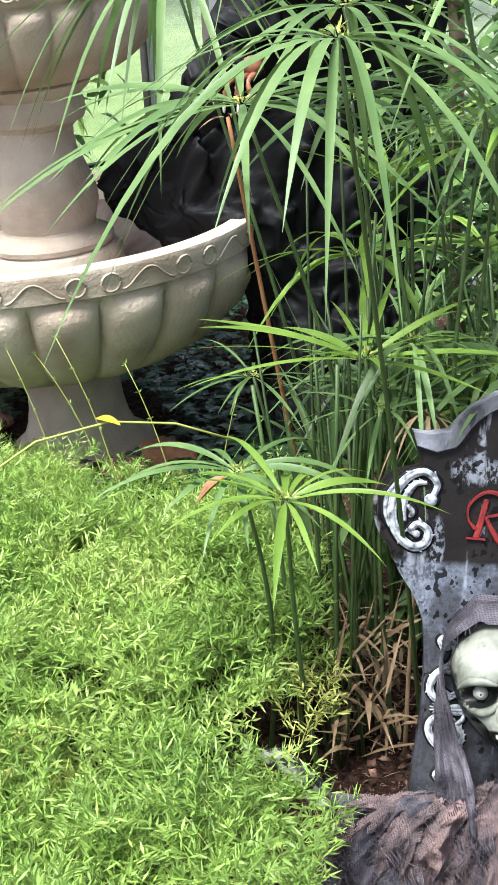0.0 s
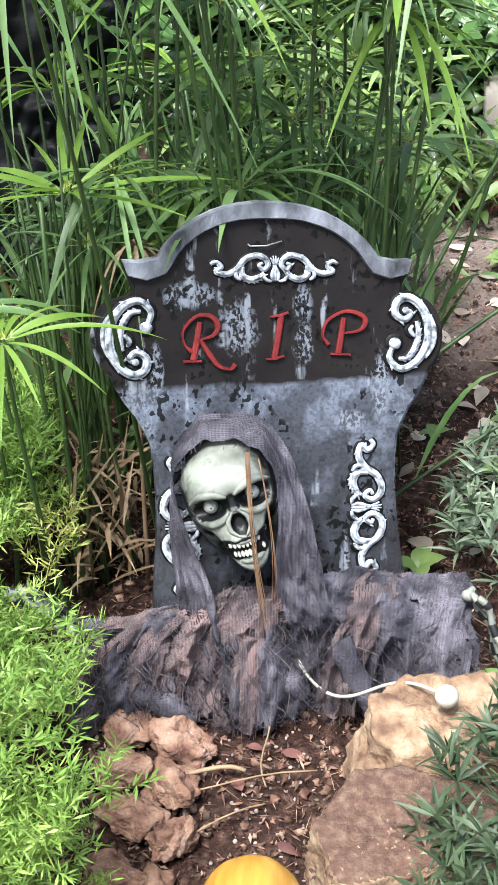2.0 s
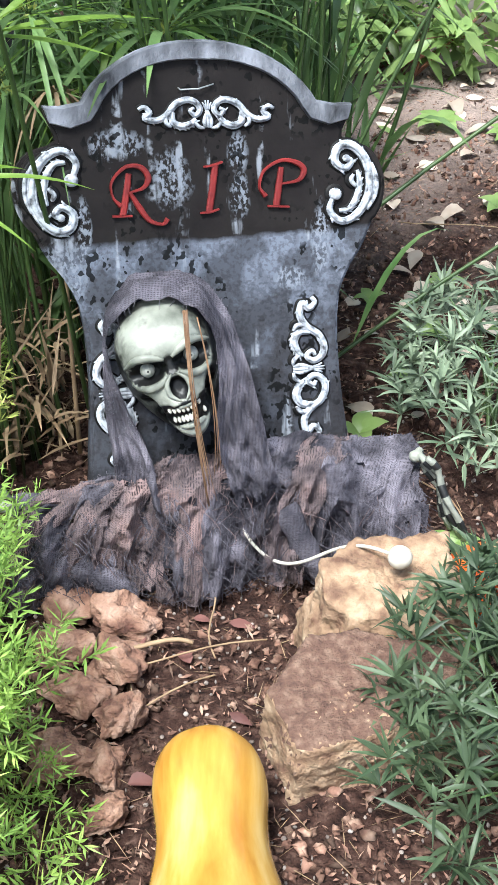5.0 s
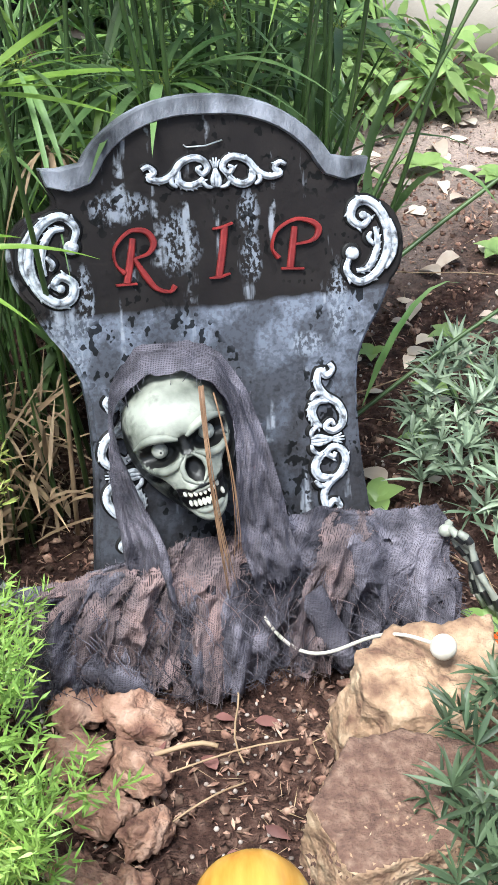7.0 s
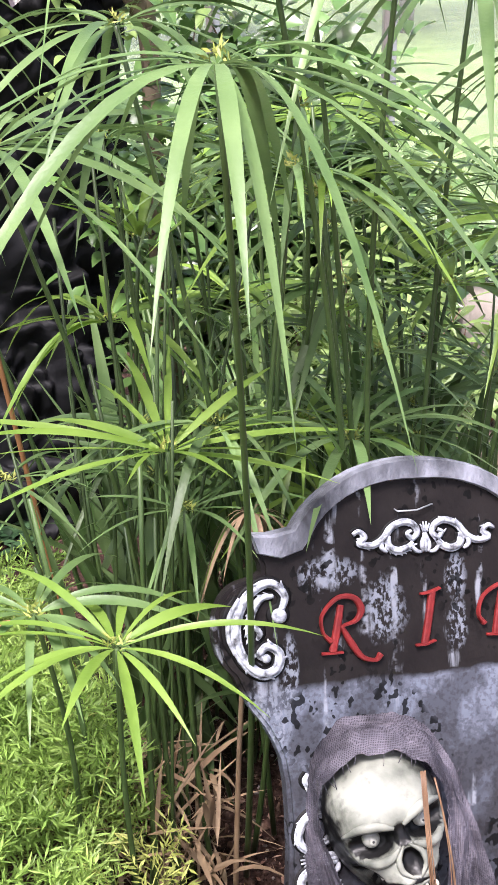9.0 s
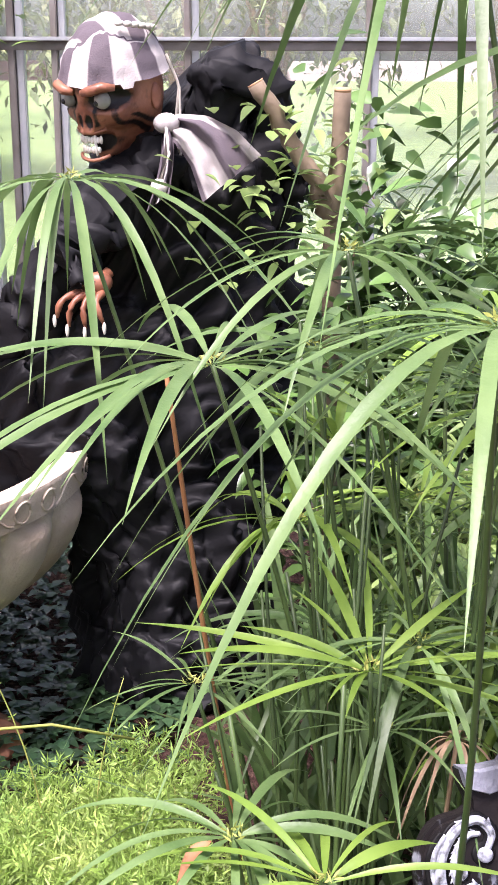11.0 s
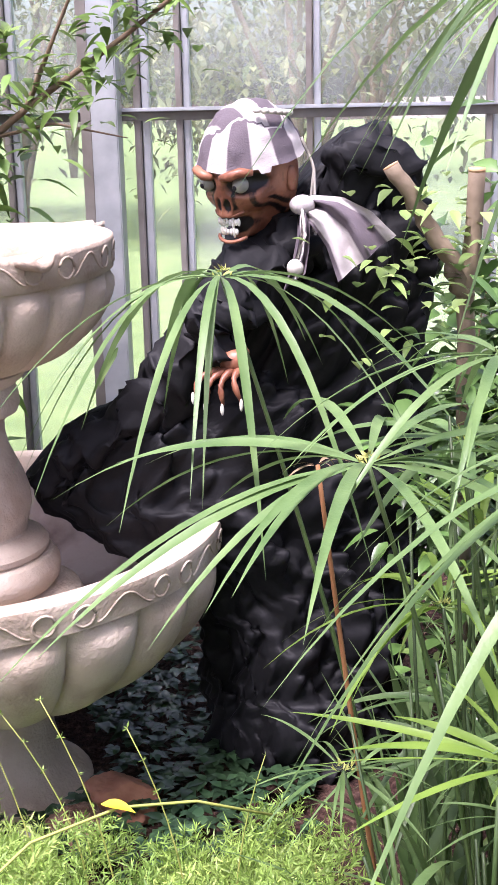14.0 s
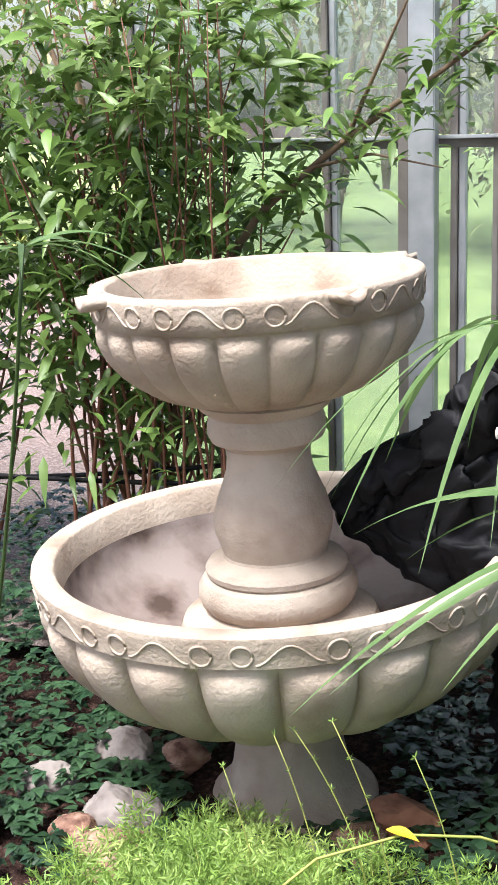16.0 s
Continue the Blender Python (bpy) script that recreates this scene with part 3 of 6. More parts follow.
def ornament(strokes, knobs, at, scale, parent, turn=0.0):
    """A moulded acanthus scroll: each stroke is a rounded rib with two flutes beside it, on a black-painted bed."""
    s, back = Shape(), Shape()
    ca, sa = math.cos(radians(turn)), math.sin(radians(turn))

    def put(v, dy=0.0):
        v = np.array(v, float)
        x, z = v[:, 0] * scale, v[:, 2] * scale
        return np.stack([at[0] + x * ca - z * sa, at[1] + dy + v[:, 1] * scale, at[2] + x * sa + z * ca], 1)

    for path, r, flutes in strokes:
        q = np.array(path, float)
        d = np.gradient(q, axis=0)
        d /= np.linalg.norm(d, axis=1)[:, None] + 1e-9
        nor = np.stack([-d[:, 2], 0 * d[:, 0], d[:, 0]], 1)
        n = len(q)
        w = np.array([0.30 + 0.70 * math.sin(math.pi * min(1, 0.10 + 0.85 * k / (n - 1))) ** 0.7 for k in range(n)])
        v, f = tube(q, r, 8, lambda u: 0.30 + 0.70 * math.sin(math.pi * min(1, 0.10 + 0.85 * u)) ** 0.7, normal=(0, 1, 0))
        s.add(put(v, -0.0012), f)
        if flutes:
            for sg in (-1, 1):
                e = q + nor * (sg * r * 1.15 * w)[:, None]
                v, f = tube(e, r * 0.5, 6, lambda u: 0.4 + 0.7 * math.sin(math.pi * min(1, 0.05 + 0.9 * u)), normal=(0, 1, 0))
                s.add(put(v), f)
            for k in np.linspace(0.12, 0.92, 9):
                i = int(k * (n - 1))
                e0 = q[i] - nor[i] * r * 0.9
                e1 = e0 - nor[i] * r * 1.1 + d[i] * r * 1.7
                v, f = tube([e0, (e0 + e1) / 2 + d[i] * r * 0.2, e1], r * 0.55, 6, lambda u: 1.0 - 0.6 * u, normal=(0, 1, 0))
                s.add(put(v), f)
        v, f = tube(q, r * 2.5, 8, lambda u: 0.5 + 0.5 * math.sin(math.pi * min(1, 0.2 + 0.7 * u)), normal=(0, 1, 0), flat=0.16)
        back.add(put(v, 0.003), f)
    for x, z, r in knobs:
        v, f = ball((x, -r * 0.15, z), (r, r * 0.75, r), None, 8, 12)
        s.add(put(v), f)
        v, f = ball((x, 0, z), (r * 1.6, r * 0.3, r * 1.6), None, 6, 12)
        back.add(put(v, 0.003), f)
    ob = part("scroll_ornament", s, SCROLL, parent, "raised white painted scroll relief")
    part("shadow_paint", back, BLACK, ob, "black paint round the scroll")
    return ob


def smooth_path(pts, n=30):
    """A rounded line through a few places in x and z."""
    p = np.array([(a, 0.0, b) for a, b in pts], float)
    t = np.linspace(0, len(p) - 1, n)
    k = np.minimum(t.astype(int), len(p) - 2)
    u = (t - k)[:, None]
    ext = np.concatenate([[2 * p[0] - p[1]], p, [2 * p[-1] - p[-2]]])
    a, b, c, d = ext[k], ext[k + 1], ext[k + 2], ext[k + 3]
    return 0.5 * (2 * b + (c - a) * u + (2 * a - 5 * b + 4 * c - d) * u ** 2 + (3 * b - a - 3 * c + d) * u ** 3)


def pen_stroke(pts, widths, depth=0.0045):
    """A flat, bevelled brush stroke of changing width, raised from the slab."""
    q = smooth_path(pts, 6 * len(pts))
    n = len(q)
    d = np.gradient(q, axis=0)
    d /= np.linalg.norm(d, axis=1)[:, None] + 1e-9
    nor = np.stack([-d[:, 2], 0 * d[:, 0], d[:, 0]], 1)
    w = np.interp(np.linspace(0, 1, n), np.linspace(0, 1, len(widths)), widths)[:, None] * 0.41
    lift = np.array((0, 1.0, 0))
    rows = [q + nor * w * k + lift * y for k, y in ((-1, 0.002), (-1, -depth * 0.7), (-0.6, -depth), (0.6, -depth), (1, -depth * 0.7), (1, 0.002))]
    v = np.stack(rows, 1).reshape(-1, 3)
    f = grid_faces(n, 6) + [tuple(range(6))[::-1], tuple((n - 1) * 6 + i for i in range(6))]
    return v, f


def build_tombstone():
    root = thing("tombstone", "black and grey foam tombstone prop with red lettering, standing in soil", "tombstone")
    half = half_outline()
    full = half + [(-x, z) for x, z in half[::-1]][1:]
    full = [(TX + x, z) for x, z in full]
    bm = bmesh.new()
    vs = [bm.verts.new((x, TY, z)) for x, z in full]
    face = bm.faces.new(vs)
    ext = bmesh.ops.extrude_face_region(bm, geom=[face])
    bmesh.ops.translate(bm, verts=[g for g in ext["geom"] if isinstance(g, bmesh.types.BMVert)], vec=(0, 0.022, 0))
    bmesh.ops.recalc_face_normals(bm, faces=bm.faces[:])
    rim = [e for e in bm.edges if abs(e.verts[0].co.y - TY) < 1e-5 and abs(e.verts[1].co.y - TY) < 1e-5]
    bmesh.ops.bevel(bm, geom=rim, offset=0.005, segments=2, affect="EDGES")
    me = bpy.data.meshes.new("slab")
    bm.to_mesh(me)
    bm.free()
    me.materials.append(SLAB)
    slab = new("slab", me)
    slab.parent = root
    # the raised border over the arch, ending in two horns
    outer = [(x, z + 0.002) for x, z in half[:13]]
    inner = [(0.0, 0.712), (0.022, 0.712), (0.044, 0.710), (0.062, 0.706), (0.080, 0.700), (0.097, 0.692), (0.112, 0.682), (0.126, 0.670), (0.138, 0.656), (0.147, 0.640), (0.158, 0.624), (0.186, 0.614), (0.214, 0.622)]
    outer = [(-x, z) for x, z in outer[::-1]][:-1] + outer
    inner = [(-x, z) for x, z in inner[::-1]][:-1] + inner
    n = len(outer)
    s = Shape()
    v = []
    for d, k in ((0.018, 0.0), (-0.006, 0.0), (-0.010, 0.07), (-0.010, 0.93), (-0.006, 1.0), (0.001, 1.0)):
        for (ox, oz), (ix, iz) in zip(outer, inner):
            v.append((TX + ox + (ix - ox) * k, TY + 0.001 + d, oz + (iz - oz) * k + (0.0015 if k == 0 else 0)))
    s.add(v, grid_faces(6, n) + [tuple(r * n for r in range(6)), tuple(r * n + n - 1 for r in range(5, -1, -1))])
    part("border", s, TRIM, root, "raised grey sponged border along the arch", crease=40)
    y = TY - 0.003
    half_scroll = [(smooth_path([(-0.98, 0.06), (-0.90, 0.10), (-0.82, 0.02), (-0.90, -0.06), (-0.74, -0.10), (-0.58, -0.02), (-0.46, 0.13), (-0.30, 0.20), (-0.17, 0.17), (-0.10, 0.06), (-0.17, -0.03), (-0.24, 0.04), (-0.18, 0.08)], 60), 0.030, True),
                   (smooth_path([(-0.50, 0.02), (-0.50, -0.12), (-0.38, -0.19), (-0.24, -0.15), (-0.17, -0.08)]), 0.033, True),
                   (smooth_path([(-0.60, -0.04), (-0.60, -0.14), (-0.53, -0.20)], 12), 0.034, False),
                   (smooth_path([(-0.20, -0.12), (-0.13, -0.20), (-0.05, -0.22)], 12), 0.030, False)]
    both = half_scroll + [(q * np.array((-1, 1, 1)), r, fl) for q, r, fl in half_scroll]
    both += [(smooth_path([(k * 0.022, 0.20 - 0.004 * k * k), (k * 0.014, 0.12), (k * 0.009, 0.05)], 8), 0.014, False) for k in (-3, -1, 1, 3)]
    both += [(smooth_path([(k * 0.01, 0.02), (k * 0.05, -0.12), (k * 0.03, -0.22)], 10), 0.030, False) for k in (-1, 0, 1)]
    ornament(both, [(0, 0.02, 0.035)], (TX + 0.007, y, 0.634), 0.0995, root)
    wing = [(smooth_path([(0.50, 0.34), (0.58, 0.66), (0.30, 0.92), (-0.10, 0.72), (-0.36, 0.25), (-0.38, -0.25), (-0.22, -0.66), (0.08, -0.90), (0.36, -0.80), (0.42, -0.50), (0.20, -0.34), (0.04, -0.50), (0.16, -0.60)], 70), 0.066, True),
            (smooth_path([(0.36, 0.66), (0.12, 0.62), (-0.06, 0.36), (-0.14, 0.02), (-0.10, -0.30)]), 0.048, True),
            (smooth_path([(-0.30, 0.66), (-0.50, 0.30), (-0.54, -0.10), (-0.44, -0.46)]), 0.05, False),
            (smooth_path([(-0.05, 0.10), (0.06, -0.06), (0.0, -0.2)], 10), 0.06, False)]
    knobs = [(0.45, 0.26, 0.15), (0.16, -0.58, 0.09)]
    ornament(wing, knobs, (TX - 0.222, y, 0.522), 0.066, root)
    ornament(wing, knobs, (TX + 0.222, y, 0.524), 0.066, root, turn=180)
    ornament(both, [(0, 0.02, 0.035)], (TX + 0.142, y, 0.225), 0.121, root, turn=-90)
    ornament(both, [(0, 0.02, 0.035)], (TX - 0.158, y, 0.205), 0.121, root, turn=90)
    # the three letters, each of a few pen strokes
    letters = {"R": [([(-0.111, 0.547), (-0.117, 0.516), (-0.124, 0.485)], (0.009, 0.011, 0.011)), ([(-0.139, 0.483), (-0.111, 0.483)], (0.004, 0.004)),
                     ([(-0.126, 0.499), (-0.136, 0.512), (-0.136, 0.535), (-0.116, 0.556), (-0.094, 0.556), (-0.084, 0.540), (-0.092, 0.525), (-0.113, 0.518)], (0.009, 0.004, 0.004, 0.006, 0.010, 0.011, 0.006, 0.003)),
                     ([(-0.112, 0.519), (-0.099, 0.494), (-0.086, 0.475), (-0.068, 0.469), (-0.060, 0.477)], (0.007, 0.011, 0.009, 0.005, 0.008))],
               "I": [([(0.014, 0.557), (0.008, 0.521), (0.001, 0.486)], (0.011, 0.011, 0.011)), ([(-0.003, 0.554), (0.011, 0.556), (0.025, 0.561)], (0.003, 0.005, 0.004)), ([(-0.012, 0.484), (0.002, 0.485), (0.016, 0.489)], (0.003, 0.005, 0.003))],
               "P": [([(0.112, 0.551), (0.107, 0.521), (0.102, 0.492)], (0.009, 0.011, 0.011)), ([(0.089, 0.491), (0.121, 0.489)], (0.004, 0.004)),
                     ([(0.086, 0.507), (0.078, 0.522), (0.086, 0.546), (0.112, 0.561), (0.136, 0.557), (0.146, 0.545), (0.137, 0.530), (0.111, 0.525)], (0.009, 0.004, 0.004, 0.006, 0.010, 0.011, 0.006, 0.003))]}
    for ch, strokes in letters.items():
        s = Shape()
        for k, (pts, widths) in enumerate(strokes):
            v, f = pen_stroke(pts, widths, 0.0045 + 0.0004 * k)
            s.add(v + np.array((TX, TY - 0.001, 0)), f)
        part("letter", s, RED, root, "raised red letter " + ch, crease=35)
    wire = Shape()
    wire.add(*tube([(TX - 0.032, TY - 0.001, 0.672), (TX - 0.030, TY - 0.006, 0.669), (TX - 0.005, TY - 0.008, 0.670), (TX + 0.019, TY - 0.004, 0.677)], 0.0012, 5))
    part("wire_staple", wire, METAL, root, "thin bent metal wire")
    # it leans back, turned a little, slightly warped and settled to one side
    pivot = Vector((0.05, 1.822, 0.5))
    warp = Matrix(((1, 0, -0.0216, 0), (0, 1, 0, 0), (-0.0349, 0, 1, 0), (0, 0, 0, 1)))
    for ob in root.children_recursive:
        ob.data.transform(Matrix.Translation(pivot) @ warp @ Matrix.Translation(-pivot))
    turn = Matrix.Rotation(radians(17), 4, "Z") @ Matrix.Rotation(radians(-18), 4, "X") @ Matrix.Rotation(radians(5.54), 4, "Y") @ Matrix.Diagonal((1.026, 1, 0.945, 1))
    root.matrix_world = Matrix.Translation(pivot + Vector((0.012, 0.0, 0.004))) @ turn @ Matrix.Translation(-pivot)


build_tombstone()


# ---- the two-tier fountain ----
FX, FY = -1.332, 3.12


def bowl(z, r, depth, foot_r, lobes, rim_h, wall):
    """A lobed bowl with a plain rim: outside profile, rim and hollow."""
    sides = lobes * 14
    prof, kinds = [], []
    for q in np.linspace(0, 1, 16):
        a = q * math.pi / 2
        prof.append((foot_r + (r * 0.955 - foot_r) * math.sin(a) ** 0.9, z - rim_h - depth + depth * (1 - math.cos(a)) ** 0.85))
        kinds.append(min(1, q / 0.3) ** 0.8 * min(1, (1 - q) / 0.10) ** 0.5)
    prof += [(r * 0.962, z - rim_h + 0.003), (r * 0.985, z - rim_h + 0.006), (r * 0.99, z - rim_h * 0.5), (r, z - 0.012), (r * 0.997, z - 0.003), (r * 0.985, z)]
    prof += [(r - wall + 0.006, z), (r - wall, z - 0.006), (r - wall - 0.012, z - rim_h)]
    kinds += [0] * 9
    for q in np.linspace(0.1, 1, 8):
        prof.append(((r - wall - 0.015) * math.cos(q * math.pi / 2) + 0.001, z - rim_h - (depth * 0.72) * math.sin(q * math.pi / 2)))
        kinds.append(0)

    def wobble(a, i):
        if not kinds[i]:
            return 1.0
        u = abs(math.sin(a * lobes / 2))
        return 1.0 + kinds[i] * (0.085 * u ** 0.5 - 0.042)

    v, f = lathe(prof, sides, wobble)
    n_in = len(prof) - 9
    slots = [1 if i // sides >= n_in else 0 for i in range(len(f))]
    return v, f, slots


def rim_relief(z, r, rings, h, parent):
    """Medallions in pairs and a wavy line along a rim, each a piece of its own."""
    full, top = r / 0.992, z + 0.038

    def on(aa, zz):
        q = full * float(np.interp(zz - top, (-0.075, -0.069, -0.0375, -0.012, -0.003), (0.962, 0.985, 0.99, 1.0, 0.997))) + 0.0006
        return (q * math.cos(aa), q * math.sin(aa), zz)

    for k in range(rings):
        a = 2 * math.pi * k / rings
        for da, rr in ((-0.041, 0.43), (0.041, 0.43)):
            s = Shape()
            c = a + da / r
            pts = []
            for q in np.linspace(0, 2 * math.pi, 15):
                aa = c + rr * h * math.cos(q) / r
                pts.append(on(aa, z + rr * h * math.sin(q)))
            s.add(*tube(pts, 0.0032, 5))
            part("medallion", s, STONE, parent)
        pts = []
        for q in np.linspace(0.25, 0.75, 16):
            aa = a + 2 * math.pi * q / rings
            pts.append(on(aa, z + 0.40 * h * math.cos((q - 0.5) * 2 * math.pi / 0.5)))
        s = Shape()
        s.add(*tube(pts, 0.0026, 5))
        part("wave_moulding", s, STONE, parent)


def build_fountain():
    root = thing("fountain", "weathered beige cast-stone two-tier garden fountain, dry", "fountain")
    root.matrix_world = Matrix.Translation((FX, FY, 0)) @ Matrix.Rotation(radians(-2.3), 4, Vector((-0.35, 0.94, 0)))
    s = Shape()
    foot = [(0.215, -0.08), (0.215, -0.03), (0.205, -0.015), (0.185, 0.0), (0.160, 0.02), (0.143, 0.06), (0.133, 0.11), (0.130, 0.16), (0.136, 0.20), (0.16, 0.24), (0.17, 0.27)]
    v, f = lathe(foot, 56)
    s.add(v, f)
    part("pedestal", s, STONE, root)
    s = Shape()
    # The hollow gets the darker stone, with dirt and painted-in shade.
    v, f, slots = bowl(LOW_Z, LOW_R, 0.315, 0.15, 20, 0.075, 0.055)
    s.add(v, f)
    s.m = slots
    low = part("lower_bowl", s, [STONE, STONE_IN], root, "wide lobed basin, dirt and shade painted inside", crease=50)
    rim_relief(LOW_Z - 0.04, LOW_R * 0.992, 13, 0.052, low)
    s = Shape()
    col = [(0.235, 0.36), (0.238, 0.43), (0.228, 0.455), (0.20, 0.468), (0.176, 0.476), (0.170, 0.480), (0.183, 0.495), (0.189, 0.515), (0.187, 0.535), (0.176, 0.552), (0.160, 0.560), (0.166, 0.566), (0.168, 0.578), (0.160, 0.590), (0.140, 0.600), (0.124, 0.606), (0.122, 0.612),
           (0.130, 0.64), (0.139, 0.67), (0.138, 0.70), (0.128, 0.74), (0.112, 0.78), (0.101, 0.81), (0.097, 0.84), (0.099, 0.865), (0.108, 0.872), (0.112, 0.876), (0.130, 0.884), (0.137, 0.90), (0.136, 0.925), (0.130, 0.945), (0.15, 0.96), (0.16, 0.975), (0.14, 0.99)]
    v, f = lathe(col, 56)
    s.add(v, f)
    part("column", s, STONE, root, "turned baluster column", crease=28)
    s = Shape()
    v, f, slots = bowl(UP_Z, UP_R, 0.20, 0.13, 21, 0.075, 0.04)
    s.add(v, f)
    s.m = slots
    up = part("upper_bowl", s, [STONE, STONE], root, "smaller lobed bowl with four spout lips")
    rim_relief(UP_Z - 0.036, UP_R * 0.992, 10, 0.05, up)
    for a in (-43, 47, 137, 227):
        s = Shape()
        v = []
        for i, d in enumerate(np.linspace(-0.03, 0.045, 7)):
            w = 0.052 * (1 - 0.55 * i / 6)
            for u in np.linspace(-1, 1, 9):
                v.append((UP_R + d, u * w, UP_Z - 0.016 + 0.014 * u * u + 0.004))
        m = len(v)
        v += [(x, y * 0.9, z - 0.017) for x, y, z in v]
        f = grid_faces(7, 9) + [tuple(reversed([i + m for i in q])) for q in grid_faces(7, 9)]
        edge = list(range(9)) + [r * 9 + 8 for r in range(1, 7)] + [6 * 9 + c for c in range(7, -1, -1)] + [r * 9 for r in range(5, 0, -1)]
        f += [(edge[i], edge[i] + m, edge[(i + 1) % len(edge)] + m, edge[(i + 1) % len(edge)]) for i in range(len(edge))]
        s.add(moved(Matrix.Rotation(radians(a), 4, "Z"), v), f)
        part("spout", s, STONE, up, "worn stone spout lip")


LOW_Z, LOW_R, UP_Z, UP_R = 0.632, 0.57, 1.255, 0.374
build_fountain()


# ---- leaves ----
def ribbons(base, way, length, width, droop, seg=5, shape=0.6, fold=0.25, slot=0, into=None, spin=None):
    """Many bent leaf blades at once: each a strip with a creased midrib."""
    base, way = np.asarray(base, float), np.asarray(way, float)
    n = len(base)
    way = way / (np.linalg.norm(way, axis=1)[:, None] + 1e-9)
    length, width, droop = (np.broadcast_to(np.asarray(a, float), (n,)) for a in (length, width, droop))
    up = np.tile((0.0, 0.0, 1.0), (n, 1))
    side = np.cross(way, up)
    bad = np.linalg.norm(side, axis=1) < 0.05
    side[bad] = (1, 0, 0)
    side /= np.linalg.norm(side, axis=1)[:, None]
    nor = np.cross(side, way)
    if spin is not None:
        c, q = np.cos(spin)[:, None], np.sin(spin)[:, None]
        side, nor = side * c + nor * q, nor * c - side * q
    verts = []
    for i in range(seg + 1):
        s = i / seg
        p = base + way * (length * s)[:, None]
        p[:, 2] -= droop * length * s ** 2
        w = width * 0.5 * (max(0.02, math.sin(math.pi * min(1, s ** shape * 0.97 + 0.03))) if s < 1 else 0.01)
        verts += [p - side * w[:, None] + nor * (w * fold)[:, None], p, p + side * w[:, None] + nor * (w * fold)[:, None]]
    v = np.stack(verts, 1).reshape(-1, 3)
    k = 3 * (seg + 1)
    one = []
    for i in range(seg):
        a = 3 * i
        one += [(a, a + 1, a + 4, a + 3), (a + 1, a + 2, a + 5, a + 4)]
    f = [tuple(j + b * k for j in q) for b in range(n) for q in one]
    s = into or Shape()
    s.add(v, f, slot)
    return s


def needles(base, way, length, width, slot, into):
    """Tiny leaves as narrow diamonds."""
    n = len(base)
    way = way / (np.linalg.norm(way, axis=1)[:, None] + 1e-9)
    side = np.cross(way, np.random.normal(size=(n, 3)))
    side /= np.linalg.norm(side, axis=1)[:, None] + 1e-9
    mid = base + way * (length * 0.45)[:, None]
    v = np.stack([base, mid + side * width[:, None], base + way * length[:, None], mid - side * width[:, None]], 1).reshape(-1, 3)
    f = [(4 * i, 4 * i + 1, 4 * i + 2, 4 * i + 3) for i in range(n)]
    into.add(v, f, slot)


def dirs(n, low=-1.0, high=1.0):
    a = np.random.uniform(0, 2 * math.pi, n)
    z = np.random.uniform(low, high, n)
    r = np.sqrt(np.maximum(0, 1 - z * z))
    return np.stack([r * np.cos(a), r * np.sin(a), z], 1)


# ---- asparagus fern ----
def fern_top(x, y):
    """Height of the mound of fern over the ground."""
    e = min(1.0, max(0.0, (fern_edge(y) - x) / 0.10))
    back = min(1.0, max(0.0, (2.52 + 0.1 * math.sin(9 * x) - y) / 0.32))
    return (0.19 + 0.17 * e ** 0.7) * (0.3 + 0.7 * back) + 0.09 * fbm(x * 5, y * 5, 2.0)


def fern_edge(y):
    return -0.13 - 0.28 * max(0, y - 1.15) ** 0.8 + 0.03 * math.sin(y * 11) - 0.05 * max(0, y - 2.0)


